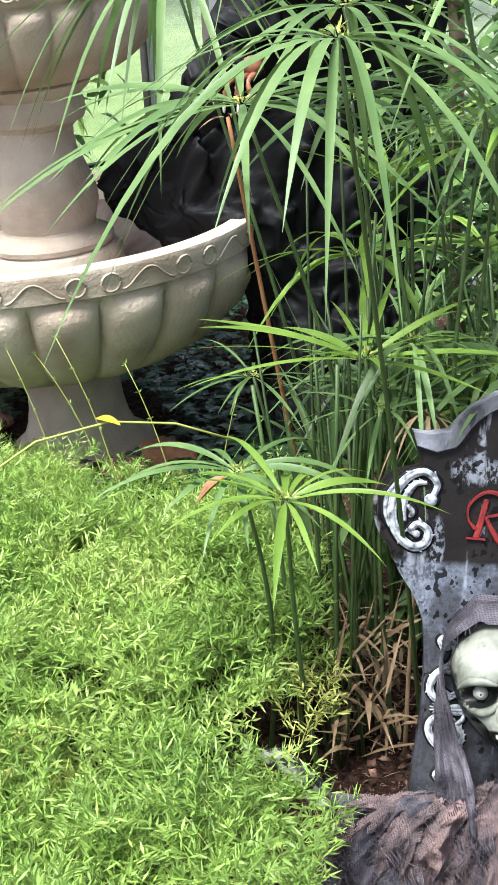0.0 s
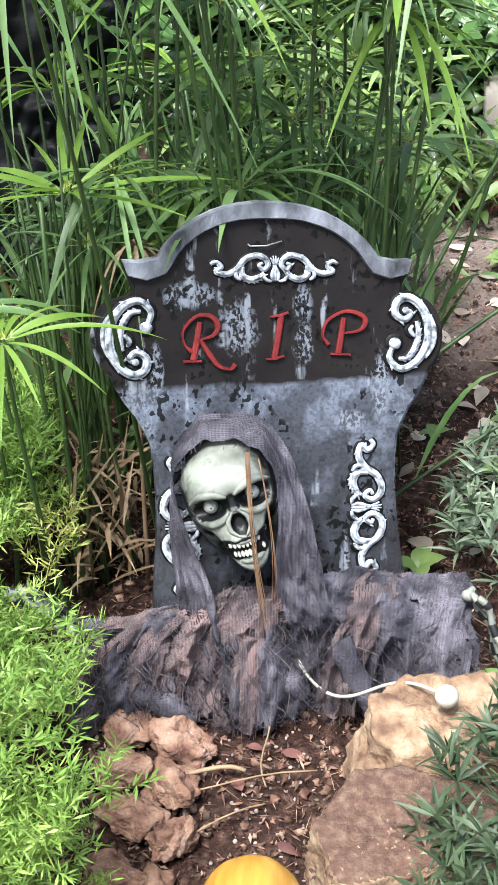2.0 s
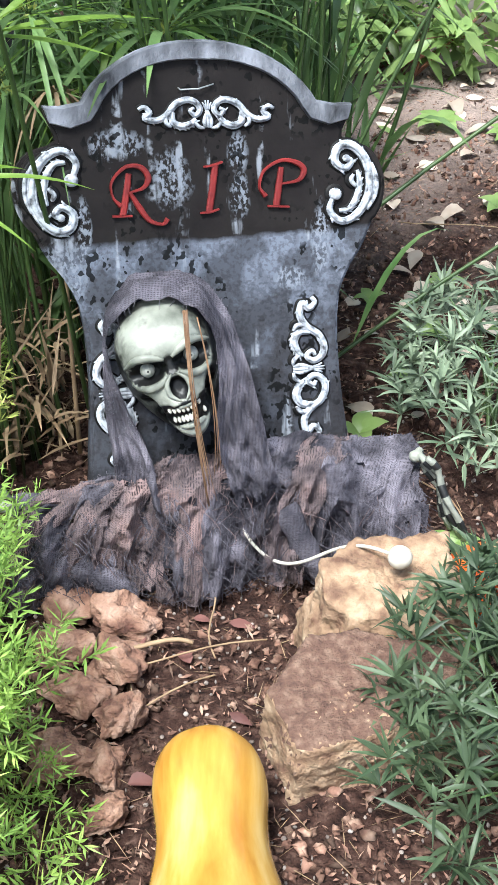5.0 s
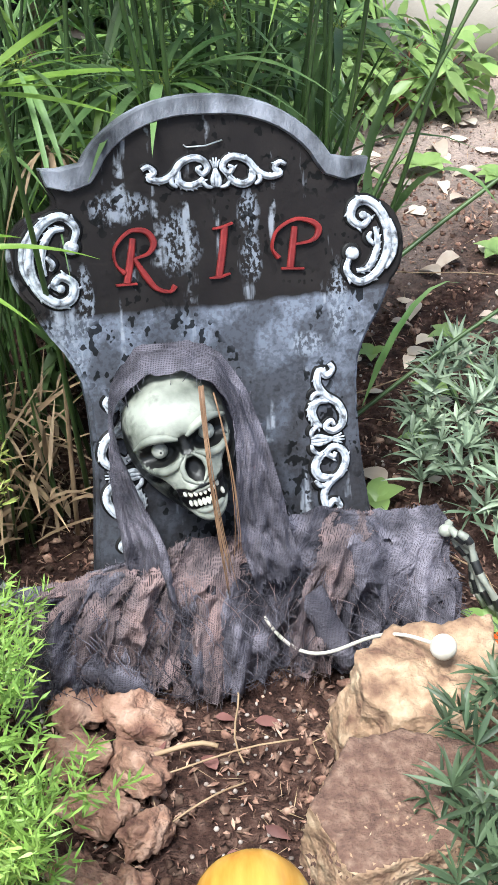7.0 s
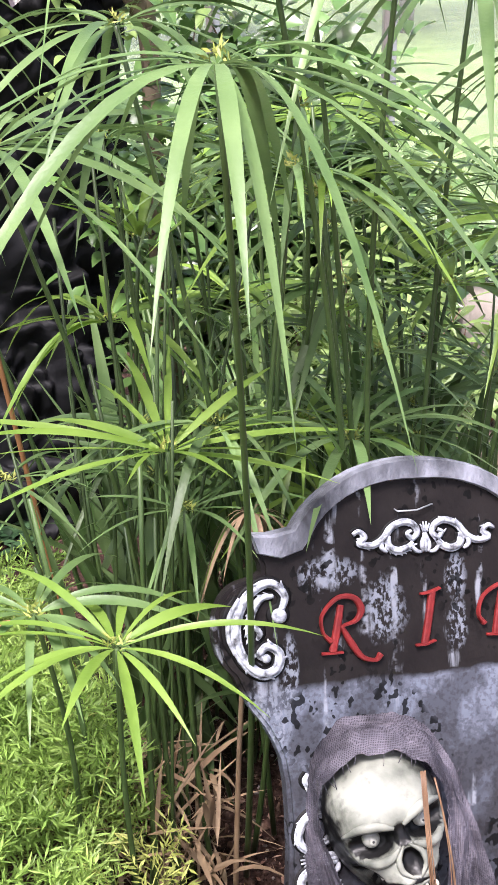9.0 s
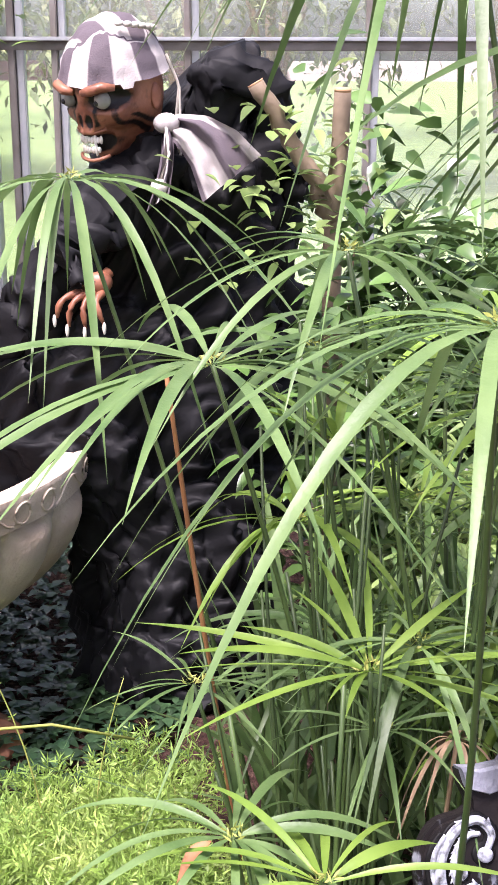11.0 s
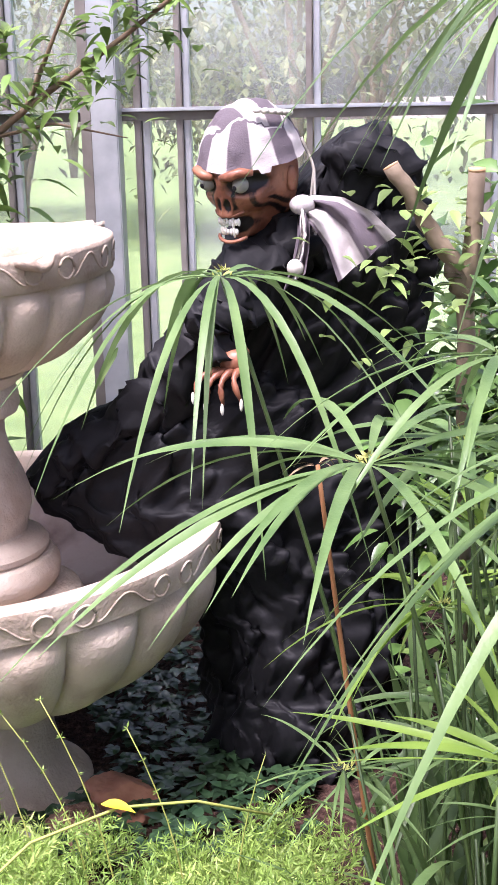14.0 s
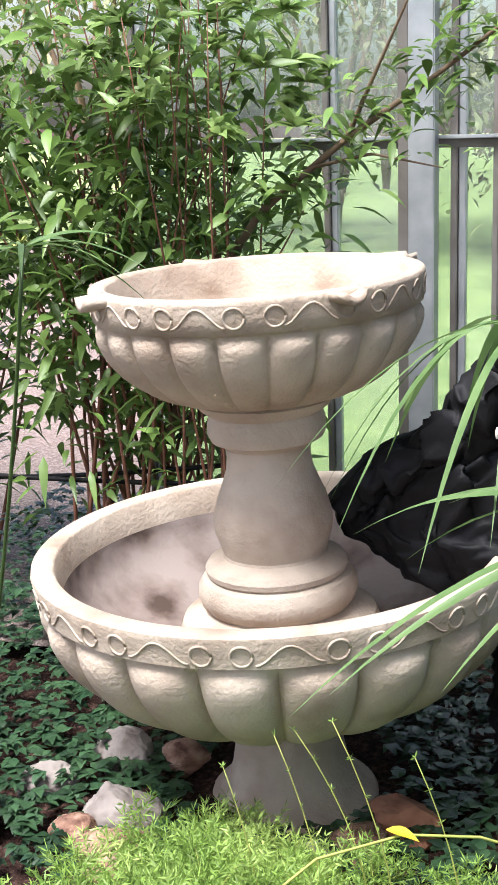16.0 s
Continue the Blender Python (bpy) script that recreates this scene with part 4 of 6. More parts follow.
def build_fern():
    s = Shape()
    rng = np.random.default_rng(5)
    fronds = 0
    stems = []
    bases, ways, olds = [], [], []
    while fronds < 1150:
        x, y = rng.uniform(-1.5, -0.05), 0.75 + 1.95 * rng.random()
        if x > fern_edge(y) - 0.015 or math.hypot(x - FX, y - FY) < 0.3:
            continue
        fronds += 1
        top = fern_top(x, y)
        a = rng.uniform(0, 2 * math.pi)
        lean = rng.uniform(0.35, 1.2)
        start = np.array((x, y, max(0.0, top - 0.19)))
        d = np.array((math.cos(a) * lean, math.sin(a) * lean - 0.2, rng.uniform(0.7, 1.3)))
        d /= np.linalg.norm(d)
        ln = rng.uniform(0.16, 0.31)
        q = np.linspace(0, 1, 9)
        p = start + d * (ln * q)[:, None]
        p[:, 2] -= 0.45 * ln * q ** 2
        if (p[:, 0] - 0.012 > -0.075 - 0.30 * np.maximum(0, p[:, 1] - 1.08) ** 0.9 + 0.02 * math.sin(40 * y)).any():
            continue
        stems.append(p)
        old = rng.random() < 0.008
        across = np.cross(d, (0, 0, 1))
        across /= np.linalg.norm(across) + 1e-9
        for k in range(15):
            t = 0.2 + 0.8 * k / 14
            at = np.array([np.interp(t, q, p[:, j]) for j in range(3)])
            tw = across * (1 if k % 2 else -1) + d * 0.8 + np.array((0, 0, 0.25)) + rng.normal(0, 0.25, 3)
            if k == 14:
                tw = d
            tw /= np.linalg.norm(tw)
            tl = 0.085 * (1.1 - 0.7 * t) * rng.uniform(0.7, 1.3) + 0.012
            u = np.repeat(np.linspace(0.15, 1, 7), 3)
            bases.append(at + tw * (tl * u)[:, None])
            ways.append(tw * 0.75 + dirs(21, -0.8, 0.9))
            olds.append(np.full(21, old))
    bases, ways, olds = np.concatenate(bases), np.concatenate(ways), np.concatenate(olds)
    bases[:, 2] = np.maximum(bases[:, 2], 0.0)
    for slot in (0, 1):
        on = olds == slot
        n = int(on.sum())
        needles(bases[on], ways[on], rng.uniform(0.014, 0.030, n), rng.uniform(0.0013, 0.0022, n), slot, s)
    for p in stems:
        s.add(*tube(p, 0.0010, 3), slot=2)
    ob = part("asparagus_fern", s, [FERN, FERN_OLD, FERN_STEM])
    tagged(ob, "dense bright green feathery asparagus fern over the bed", "fern", kind="stuff")
    # a long pale runner that arches out of the fern, and thin bare shoots
    r = Shape()
    pts = [(-0.62, 2.42, 0.34), (-0.75, 2.36, 0.40), (-0.87, 2.30, 0.42), (-1.0, 2.22, 0.40), (-1.1, 2.1, 0.34), (-1.2, 1.95, 0.24)]
    r.add(*tube(pts, 0.0026, 6))
    run = thing("fern_runner", "long pale yellow-green fern runner arching over the bed", "runner")
    part("stem", r, FERN_STEM, run)
    for x, y, h, dx in ((-0.70, 2.45, 0.36, 0.05), (-0.78, 2.42, 0.42, -0.08), (-0.90, 2.40, 0.48, -0.10), (-1.02, 2.36, 0.46, -0.08), (-0.98, 2.5, 0.40, -0.12), (-1.12, 2.3, 0.42, -0.06)):
        sh = Shape()
        p = [(x + dx * q * q * 1.2, y, 0.08 + h * q) for q in np.linspace(0, 1, 8)]
        sh.add(*tube(p, 0.0022, 5, lambda q: 1 - 0.6 * q))
        b = np.array([p[i] for i in rng.integers(3, 8, 26)])
        needles(b, dirs(26, -0.2, 1), rng.uniform(0.006, 0.014, 26), rng.uniform(0.001, 0.002, 26), 1, sh)
        ob = part("fern_shoot", sh, [FERN_STEM, FERN])
        tagged(ob, "thin pale upright fern shoot", "shoot", "shoots in the fern")
    leaf = Shape()
    ribbons([(-0.90, 2.30, 0.425)], [(0.95, -0.2, 0.15)], 0.062, 0.028, 0.25, 6, 0.8, 0.3, into=leaf)
    tagged(part("fallen_leaf", leaf, YELLOW), "bright yellow fallen leaf caught on the runner", "leaf")


build_fern()


# ---- umbrella sedge ----
def sedge(base, top, n, length, width, droop, rise=0.25, bow=0.06, mat=None, singles=True, stem_mat=None, stem_r=0.0042, seed=0, dry=False):
    """One shoot: a bowed stem and a whorl of long blades at its top."""
    rng = np.random.default_rng(seed)
    np.random.seed(seed)
    base, top = np.array(base, float), np.array(top, float)
    root = thing("umbrella_sedge", "tall umbrella sedge stem with a whorl of narrow green leaves", "sedge", "sedge stems in the clump")
    q = np.linspace(0, 1, 14)[:, None]
    side = np.array((rng.uniform(-1, 1), rng.uniform(-0.6, 0.6), 0))
    p = base + (top - base) * q + side * bow * np.sin(math.pi * q)
    s = Shape()
    s.add(*tube(p, stem_r, 6, lambda u: 1.15 - 0.4 * u))
    part("stem", s, stem_mat or SEDGE_STEM, root)
    a = np.linspace(0, 2 * math.pi, n, endpoint=False) + rng.uniform(-0.25, 0.25, n)
    el = rise + rng.uniform(-0.22, 0.28, n)
    way = np.stack([np.cos(a), np.sin(a), el], 1)
    ln = length * rng.uniform(0.7, 1.12, n)
    wd = 1.25 * width * rng.uniform(0.65, 1.15, n)
    dr = droop * rng.uniform(0.7, 1.3, n)
    start = np.tile(top, (n, 1)) + way * 0.006
    spin = rng.uniform(-0.5, 0.5, n)
    m = mat or SEDGE
    if singles:
        for i in range(n):
            part("leaf", ribbons(start[i:i + 1], way[i:i + 1], ln[i:i + 1], wd[i:i + 1], dr[i:i + 1], 10, 0.85, 0.3, spin=spin[i:i + 1]), m, root)
    else:
        part("leaf_whorl", ribbons(start, way, ln, wd, dr, 8, 0.85, 0.3, spin=spin), m, root)
    if not dry:
        t = Shape()
        k = 26
        b = np.tile(top, (k, 1)) + dirs(k, 0, 1) * 0.012
        needles(b, dirs(k, 0.1, 1), rng.uniform(0.008, 0.018, k), rng.uniform(0.0012, 0.002, k), 0, t)
        part("flower_tuft", t, FERN_STEM, root, "small pale tuft of spikelets")
    return root


UMBELS = [
    # base, top, leaves, length, width, droop, rise, material
    ((-0.36, 2.30, 0), (-0.675, 2.30, 1.296), 22, 0.36, 0.0125, 0.95, 0.22, SEDGE),
    ((-0.28, 2.10, 0), (-0.46, 2.0, 1.103), 24, 0.46, 0.0135, 0.42, 0.12, SEDGE),
    ((-0.12, 2.05, 0), (-0.298, 2.0, 1.242), 20, 0.30, 0.011, 0.6, 0.20, SEDGE),
    ((-0.17, 1.96, 0), (-0.198, 1.525, 1.252), 22, 0.36, 0.0105, 0.85, 0.2, SEDGE),
    ((-0.25, 2.30, 0), (-0.293, 2.3, 0.913), 16, 0.17, 0.013, 0.25, 0.75, SEDGE_LIGHT),
    ((-0.24, 2.10, 0), (-0.260, 1.939, 0.721), 18, 0.29, 0.0105, 0.18, 0.38, SEDGE_LIGHT),
    ((-0.44, 2.10, 0), (-0.495, 2.1, 0.616), 14, 0.19, 0.006, 0.4, 0.25, SEDGE),
    ((-0.42, 1.85, 0), (-0.428, 1.78, 0.584), 15, 0.24, 0.011, 0.55, 0.25, SEDGE),
    ((-0.31, 1.78, 0), (-0.324, 1.68, 0.593), 14, 0.23, 0.011, 0.45, 0.30, SEDGE_LIGHT),
    ((-0.22, 1.95, 0), (-0.24, 1.97, 0.62), 12, 0.2, 0.006, 0.4, 0.3, SEDGE),
    ((-1.85, 2.35, 0), (-1.451, 2.2, 1.414), 14, 0.22, 0.010, 0.45, 0.2, SEDGE),
    ((0.02, 2.05, 0), (-0.20, 1.88, 1.70), 20, 0.42, 0.015, 1.0, 0.15, SEDGE),
    ((0.05, 2.08, 0), (-0.12, 1.95, 1.72), 20, 0.40, 0.015, 0.9, 0.15, SEDGE),
    ((0.08, 2.05, 0), (0.03, 1.9, 1.45), 20, 0.38, 0.0145, 0.8, 0.15, SEDGE),
    ((0.12, 2.12, 0), (0.16, 2.15, 1.30), 20, 0.36, 0.0135, 0.7, 0.2, SEDGE),
    ((0.15, 2.10, 0), (0.34, 2.10, 1.20), 20, 0.36, 0.0135, 0.8, 0.2, SEDGE),
    ((0.20, 2.15, 0), (0.52, 2.25, 1.02), 18, 0.34, 0.0125, 0.75, 0.2, SEDGE),
    ((0.10, 2.30, 0), (0.22, 2.6, 0.95), 18, 0.30, 0.013, 0.6, 0.25, SEDGE),
    ((0.00, 2.30, 0), (-0.02, 2.5, 1.05), 18, 0.30, 0.013, 0.5, 0.3, SEDGE_LIGHT),
    ((-0.1, 2.35, 0), (-0.14, 2.5, 0.75), 16, 0.26, 0.011, 0.4, 0.4, SEDGE_LIGHT),
    ((0.05, 2.25, 0), (0.08, 2.35, 0.70), 16, 0.28, 0.012, 0.4, 0.4, SEDGE),
    ((0.2, 2.3, 0), (0.30, 2.45, 0.62), 16, 0.26, 0.012, 0.5, 0.35, SEDGE),
]
for i, (b, t, n, ln, w, dr, ri, mt) in enumerate(UMBELS):
    sedge(b, t, n, ln, w, dr, ri, 0.05, mt, i < 10, seed=40 + i)
rng_u = np.random.default_rng(77)
for i in range(26):
    if i < 14:
        x, y, z = rng_u.uniform(-0.36, 0.02), rng_u.uniform(1.98, 2.4), rng_u.uniform(0.5, 1.15)
    else:
        x, y, z = rng_u.uniform(-0.05, 0.26), rng_u.uniform(2.05, 2.6), rng_u.uniform(0.45, 1.05)
    sedge((x * 0.8, y, 0), (x, y + rng_u.uniform(-0.08, 0.05), z), 17, rng_u.uniform(0.2, 0.32), rng_u.uniform(0.009, 0.013), rng_u.uniform(0.25, 0.8), rng_u.uniform(0.15, 0.6), 0.05, SEDGE_LIGHT if i % 4 == 0 else SEDGE, False, seed=140 + i)
# dead shoots: one brown stem, one withered whorl beside the tombstone
sedge((-0.40, 2.26, 0), (-0.53, 2.14, 1.06), 5, 0.06, 0.004, 0.5, 0.3, 0.02, STRAW, False, STEM_BROWN, 0.0045, 90, True)
sedge((-0.19, 1.90, 0), (-0.153, 1.895, 0.650), 12, 0.085, 0.006, 1.9, 0.35, 0.01, STRAW, False, STRAW, 0.004, 91, True)


def build_clump():
    """The thicket of bare stems, grassy blades and dead straw at the foot of the sedge."""
    rng = np.random.default_rng(8)
    s = Shape()
    n = 64
    for i in range(n):
        x, y = rng.uniform(-0.38, 0.30), rng.uniform(1.95, 2.55)
        if x > -0.2:
            y = rng.uniform(2.12, 2.6)
        if rng.random() < 0.25:
            x, y = rng.uniform(-0.36, -0.24), rng.uniform(1.84, 2.05)
        h = rng.uniform(0.35, 1.15)
        d = np.array((rng.normal(-0.04, 0.10), abs(rng.normal(0.0, 0.12)), 1.0))
        q = np.linspace(0, 1, 6)[:, None]
        p = np.array((x, y, -0.02)) + d * h * q + np.array((rng.normal(0, 0.03), 0, 0)) * q * q
        s.add(*tube(p, rng.uniform(0.0028, 0.0052), 5, lambda u: 1 - 0.3 * u))
    m = 480
    b = np.stack([rng.uniform(-0.40, 0.34, m), rng.uniform(2.05, 2.7, m), rng.uniform(0, 0.45, m)], 1)
    w = np.stack([rng.normal(0, 0.35, m), rng.normal(0.08, 0.3, m), rng.uniform(0.6, 1.2, m)], 1)
    ribbons(b, w, rng.uniform(0.2, 0.55, m), rng.uniform(0.012, 0.027, m), rng.uniform(0.0, 0.6, m), 6, 0.5, 0.3, 1, s)
    m = 160
    b = np.stack([rng.uniform(-0.36, -0.2, m), rng.uniform(1.84, 2.05, m), rng.uniform(0, 0.2, m)], 1)
    w = np.stack([rng.normal(0, 0.5, m), rng.normal(0, 0.4, m), rng.uniform(0.2, 1.0, m)], 1)
    ribbons(b, w, rng.uniform(0.06, 0.2, m), rng.uniform(0.004, 0.012, m), rng.uniform(0.0, 0.8, m), 5, 0.5, 0.3, 2, s)
    tagged(part("sedge_thicket", s, [SEDGE_STEM, SEDGE, STRAW]), "tangle of sedge stems, blades and dead straw", "sedge thicket", kind="stuff")
    for i, (a, c) in enumerate((((0.22, 1.98, 0.35), (0.52, 2.12, 0.86)), ((0.16, 1.97, 0.05), (0.86, 2.25, 0.36)), ((0.20, 1.99, 0.30), (0.95, 2.2, 0.72)))):
        t = Shape()
        q = np.linspace(0, 1, 8)[:, None]
        t.add(*tube(np.array(a) + (np.array(c) - np.array(a)) * q + np.array((0, 0, 0.03)) * np.sin(math.pi * q), 0.0042, 6, lambda u: 1 - 0.4 * u))
        tagged(part("sedge_stem", t, SEDGE_STEM), "dark green leaning sedge stem beside the tombstone", "stem", "leaning stems")


build_clump()


# ---- shrubs ----
def shrub(name, label, category, mat, center, radii, n, length, width, twigs, twig_mat, seed, rosettes=0, droop=0.3, fold=0.3, seg=4, low=-0.3, high=0.9):
    rng = np.random.default_rng(seed)
    np.random.seed(seed)
    root = thing(name, label, category)
    c, r = np.array(center, float), np.array(radii, float)
    tw = Shape()
    tips = []
    foot = np.array((c[0], c[1], -0.03))
    for i in range(twigs):
        d = dirs(1, -0.2, 1)[0]
        end = c + d * r * rng.uniform(0.55, 1.0)
        start = foot + np.array((rng.uniform(-0.3, 0.3) * r[0], rng.uniform(-0.3, 0.3) * r[1], 0))
        q = np.linspace(0, 1, 8)[:, None]
        p = start + (end - start) * q + np.array((rng.normal(0, 0.1), rng.normal(0, 0.1), 0.15)) * r * np.sin(math.pi * q)
        tw.add(*tube(p, 0.004 + 0.004 * r[2], 6, lambda u: 1 - 0.75 * u))
        tips.append(p)
    part("branching", tw, twig_mat, root)
    tips = np.array(tips)
    k = rng.integers(0, twigs, n)
    u = rng.integers(3, 8, n)
    if rosettes:
        spots = c + dirs(rosettes, low, high) * r * rng.uniform(0.35, 1.0, (rosettes, 1)) ** 0.6
        b = spots[rng.integers(0, rosettes, n)]
        w = dirs(n, -0.3, 0.9) + np.array((0, 0, 0.4))
    else:
        b = tips[k, u] + rng.normal(0, 0.22, (n, 3)) * r
        w = dirs(n, -0.7, 0.6)
    keep = b[:, 2] > 0.0
    b, w = b[keep], w[keep]
    m = len(b)
    s = ribbons(b, w, length * rng.uniform(0.6, 1.25, m), width * rng.uniform(0.7, 1.2, m), droop * rng.uniform(0.3, 1.6, m), seg, 0.7, fold, spin=rng.uniform(-0.9, 0.9, m))
    part("foliage", s, mat, root)
    return root


shrub("grey_shrub", "grey-green narrow-leaved shrub beside the rock", "shrub", GREYLEAF, (0.470, 1.13, 0.11), (0.225, 0.31, 0.17), 2600, 0.058, 0.0066, 40, SEDGE_STEM, 21, rosettes=300)
shrub("grey_shrub", "grey-green narrow-leaved shrub behind the rock", "shrub", PALELEAF, (0.56, 1.95, 0.10), (0.21, 0.28, 0.14), 1800, 0.060, 0.0072, 18, SEDGE_STEM, 22, rosettes=200)
shrub("laurel_shrub", "dense dark glossy-leaved laurel shrub by the glass", "shrub", GLOSSY, (-0.02, 3.75, 0.55), (0.48, 0.40, 0.68), 3600, 0.085, 0.044, 26, WOOD, 23)
shrub("laurel_shrub", "low glossy-leaved laurel shrub under the glass", "shrub", GLOSSY, (0.50, 4.25, 0.22), (0.30, 0.18, 0.32), 900, 0.08, 0.038, 14, WOOD, 24)
shrub("green_shrub", "light green leafy shrub behind the sedge", "shrub", LIGHTLEAF, (0.12, 3.0, 0.32), (0.40, 0.28, 0.40), 2600, 0.085, 0.015, 18, WOOD, 25)
shrub("seedling_shrub", "low pale green broad-leaved seedling shrub by the low wall", "shrub", LIGHTLEAF, (0.52, 3.75, 0.12), (0.42, 0.22, 0.16), 420, 0.085, 0.036, 16, STEM_RED, 33)
shrub("lanceolate_shrub", "tall shrub with long narrow green leaves and reddish stems", "shrub", WILLOW, (-2.15, 4.0, 1.35), (0.62, 0.42, 0.95), 3600, 0.095, 0.029, 30, STEM_RED, 26, droop=0.4)
shrub("lanceolate_shrub", "tall shrub with long narrow green leaves and reddish stems", "shrub", WILLOW, (-2.95, 4.1, 1.35), (0.65, 0.42, 1.0), 3000, 0.095, 0.029, 28, STEM_RED, 27, droop=0.4)
shrub("lanceolate_shrub", "pale young branch tips reaching over the fountain", "shrub", LIGHTLEAF, (-1.85, 3.85, 1.65), (0.45, 0.30, 0.45), 700, 0.095, 0.027, 14, STEM_RED, 28, rosettes=40, droop=0.4)


def build_branches():
    """A bare brown limb in front of the glass, and the pruned pale branch beside the robed figure."""
    root = thing("branch", "bare brown forked limb with sparse leaves in front of the glass", "branch")
    s = Shape()
    for pts, r in (([(-2.0, 4.0, 0.6), (-1.85, 3.98, 1.05), (-1.65, 3.95, 1.32), (-1.38, 3.9, 1.52), (-1.12, 3.86, 1.68), (-0.86, 3.84, 1.86)], 0.016), ([(-1.38, 3.9, 1.52), (-1.30, 3.85, 1.66), (-1.16, 3.8, 1.92)], 0.009), ([(-1.5, 3.92, 1.44), (-1.3, 3.86, 1.48), (-1.1, 3.84, 1.44)], 0.006)):
        p = np.array(pts)
        q = np.linspace(0, len(p) - 1, 24)
        p = np.stack([np.interp(q, range(len(p)), p[:, k]) for k in range(3)], 1)
        s.add(*tube(p, r, 7, lambda u: 1 - 0.7 * u))
    part("limb", s, WOOD, root)
    rng = np.random.default_rng(3)
    np.random.seed(3)
    n = 320
    q = rng.uniform(0, 1, n)
    b = np.stack([-1.75 + 0.85 * q, 3.93 - 0.1 * q, 1.25 + 0.6 * q], 1) + rng.normal(0, 0.07, (n, 3))
    part("foliage", ribbons(b, dirs(n, -0.6, 0.5), rng.uniform(0.05, 0.09, n), rng.uniform(0.022, 0.034, n), 0.3, 5, 0.7, 0.3), WILLOW, root)
    root = thing("pruned_branch", "pale pruned branch with cut ends and fresh leaves", "branch")
    for pts, r in (([(-0.24, 3.0, -0.05), (-0.27, 3.0, 0.6), (-0.275, 3.0, 1.1), (-0.26, 3.0, 1.395)], 0.020), ([(-0.275, 3.0, 1.15), (-0.33, 2.98, 1.26), (-0.425, 2.96, 1.41)], 0.019)):
        s, c = Shape(), Shape()
        p = np.array(pts)
        q = np.linspace(0, len(p) - 1, 18)
        p = np.stack([np.interp(q, range(len(p)), p[:, k]) for k in range(3)], 1)
        p[1:-1] += rng.normal(0, 0.003, (16, 3))
        s.add(*tube(p, r, 10, lambda u: 1 - 0.15 * u))
        limb = part("limb", s, WOOD_PALE, root)
        c.add(*tube([p[-1], p[-1] + (p[-1] - p[-2]) * 0.15], r * 0.84, 10))
        part("cut_end", c, WOOD_CUT, limb, "orange-brown sawn end")
    n = 240
    b = np.array((-0.27, 2.90, 0.75)) + rng.normal(0, 1, (n, 3)) * np.array((0.09, 0.05, 0.22))
    part("foliage", ribbons(b, dirs(n, -0.5, 0.6), rng.uniform(0.05, 0.09, n), rng.uniform(0.024, 0.04, n), 0.35, 5, 0.75, 0.35), GLOSSY, root)
    n = 110
    b = np.array((-0.33, 2.95, 1.23)) + rng.normal(0, 1, (n, 3)) * np.array((0.10, 0.05, 0.09))
    part("foliage", ribbons(b, dirs(n, -0.4, 0.7), rng.uniform(0.03, 0.06, n), rng.uniform(0.016, 0.03, n), 0.35, 5, 0.75, 0.35), LIGHTLEAF, root)


build_branches()


def build_ivy():
    s = Shape()
    rng = np.random.default_rng(12)
    np.random.seed(12)
    n = 5200
    x = rng.uniform(-2.7, -0.6, n)
    y = rng.uniform(2.55, 4.5, n)
    keep = (np.hypot(x - FX, y - FY) > 0.26) & ((x < -1.45) | (y > 2.72))
    x, y = x[keep], y[keep]
    hgt = 0.03 + 0.16 * np.clip((y - 3.2) / 0.8, 0, 1) + 0.10 * np.clip((-1.7 - x) / 0.5, 0, 1)
    z = rng.uniform(0.0, 1.0, len(x)) ** 0.5 * hgt + 0.01
    # three-lobed leaves: a middle and two side blades
    m = len(x)
    b = np.stack([x, y, z], 1)
    a = rng.uniform(0, 2 * math.pi, m)
    ln = rng.uniform(0.03, 0.055, m)
    for da, k in ((0, 1.0), (0.9, 0.75), (-0.9, 0.75)):
        w = np.stack([np.cos(a + da), np.sin(a + da) - 0.3, rng.uniform(0.05, 0.5, m)], 1)
        ribbons(b, w, ln * k, ln * 0.62 * k, 0.35, 3, 0.55, 0.15, into=s)
    tagged(part("ivy", s, IVY), "dark green ivy carpet behind and beside the fountain", "ivy", kind="stuff")


build_ivy()


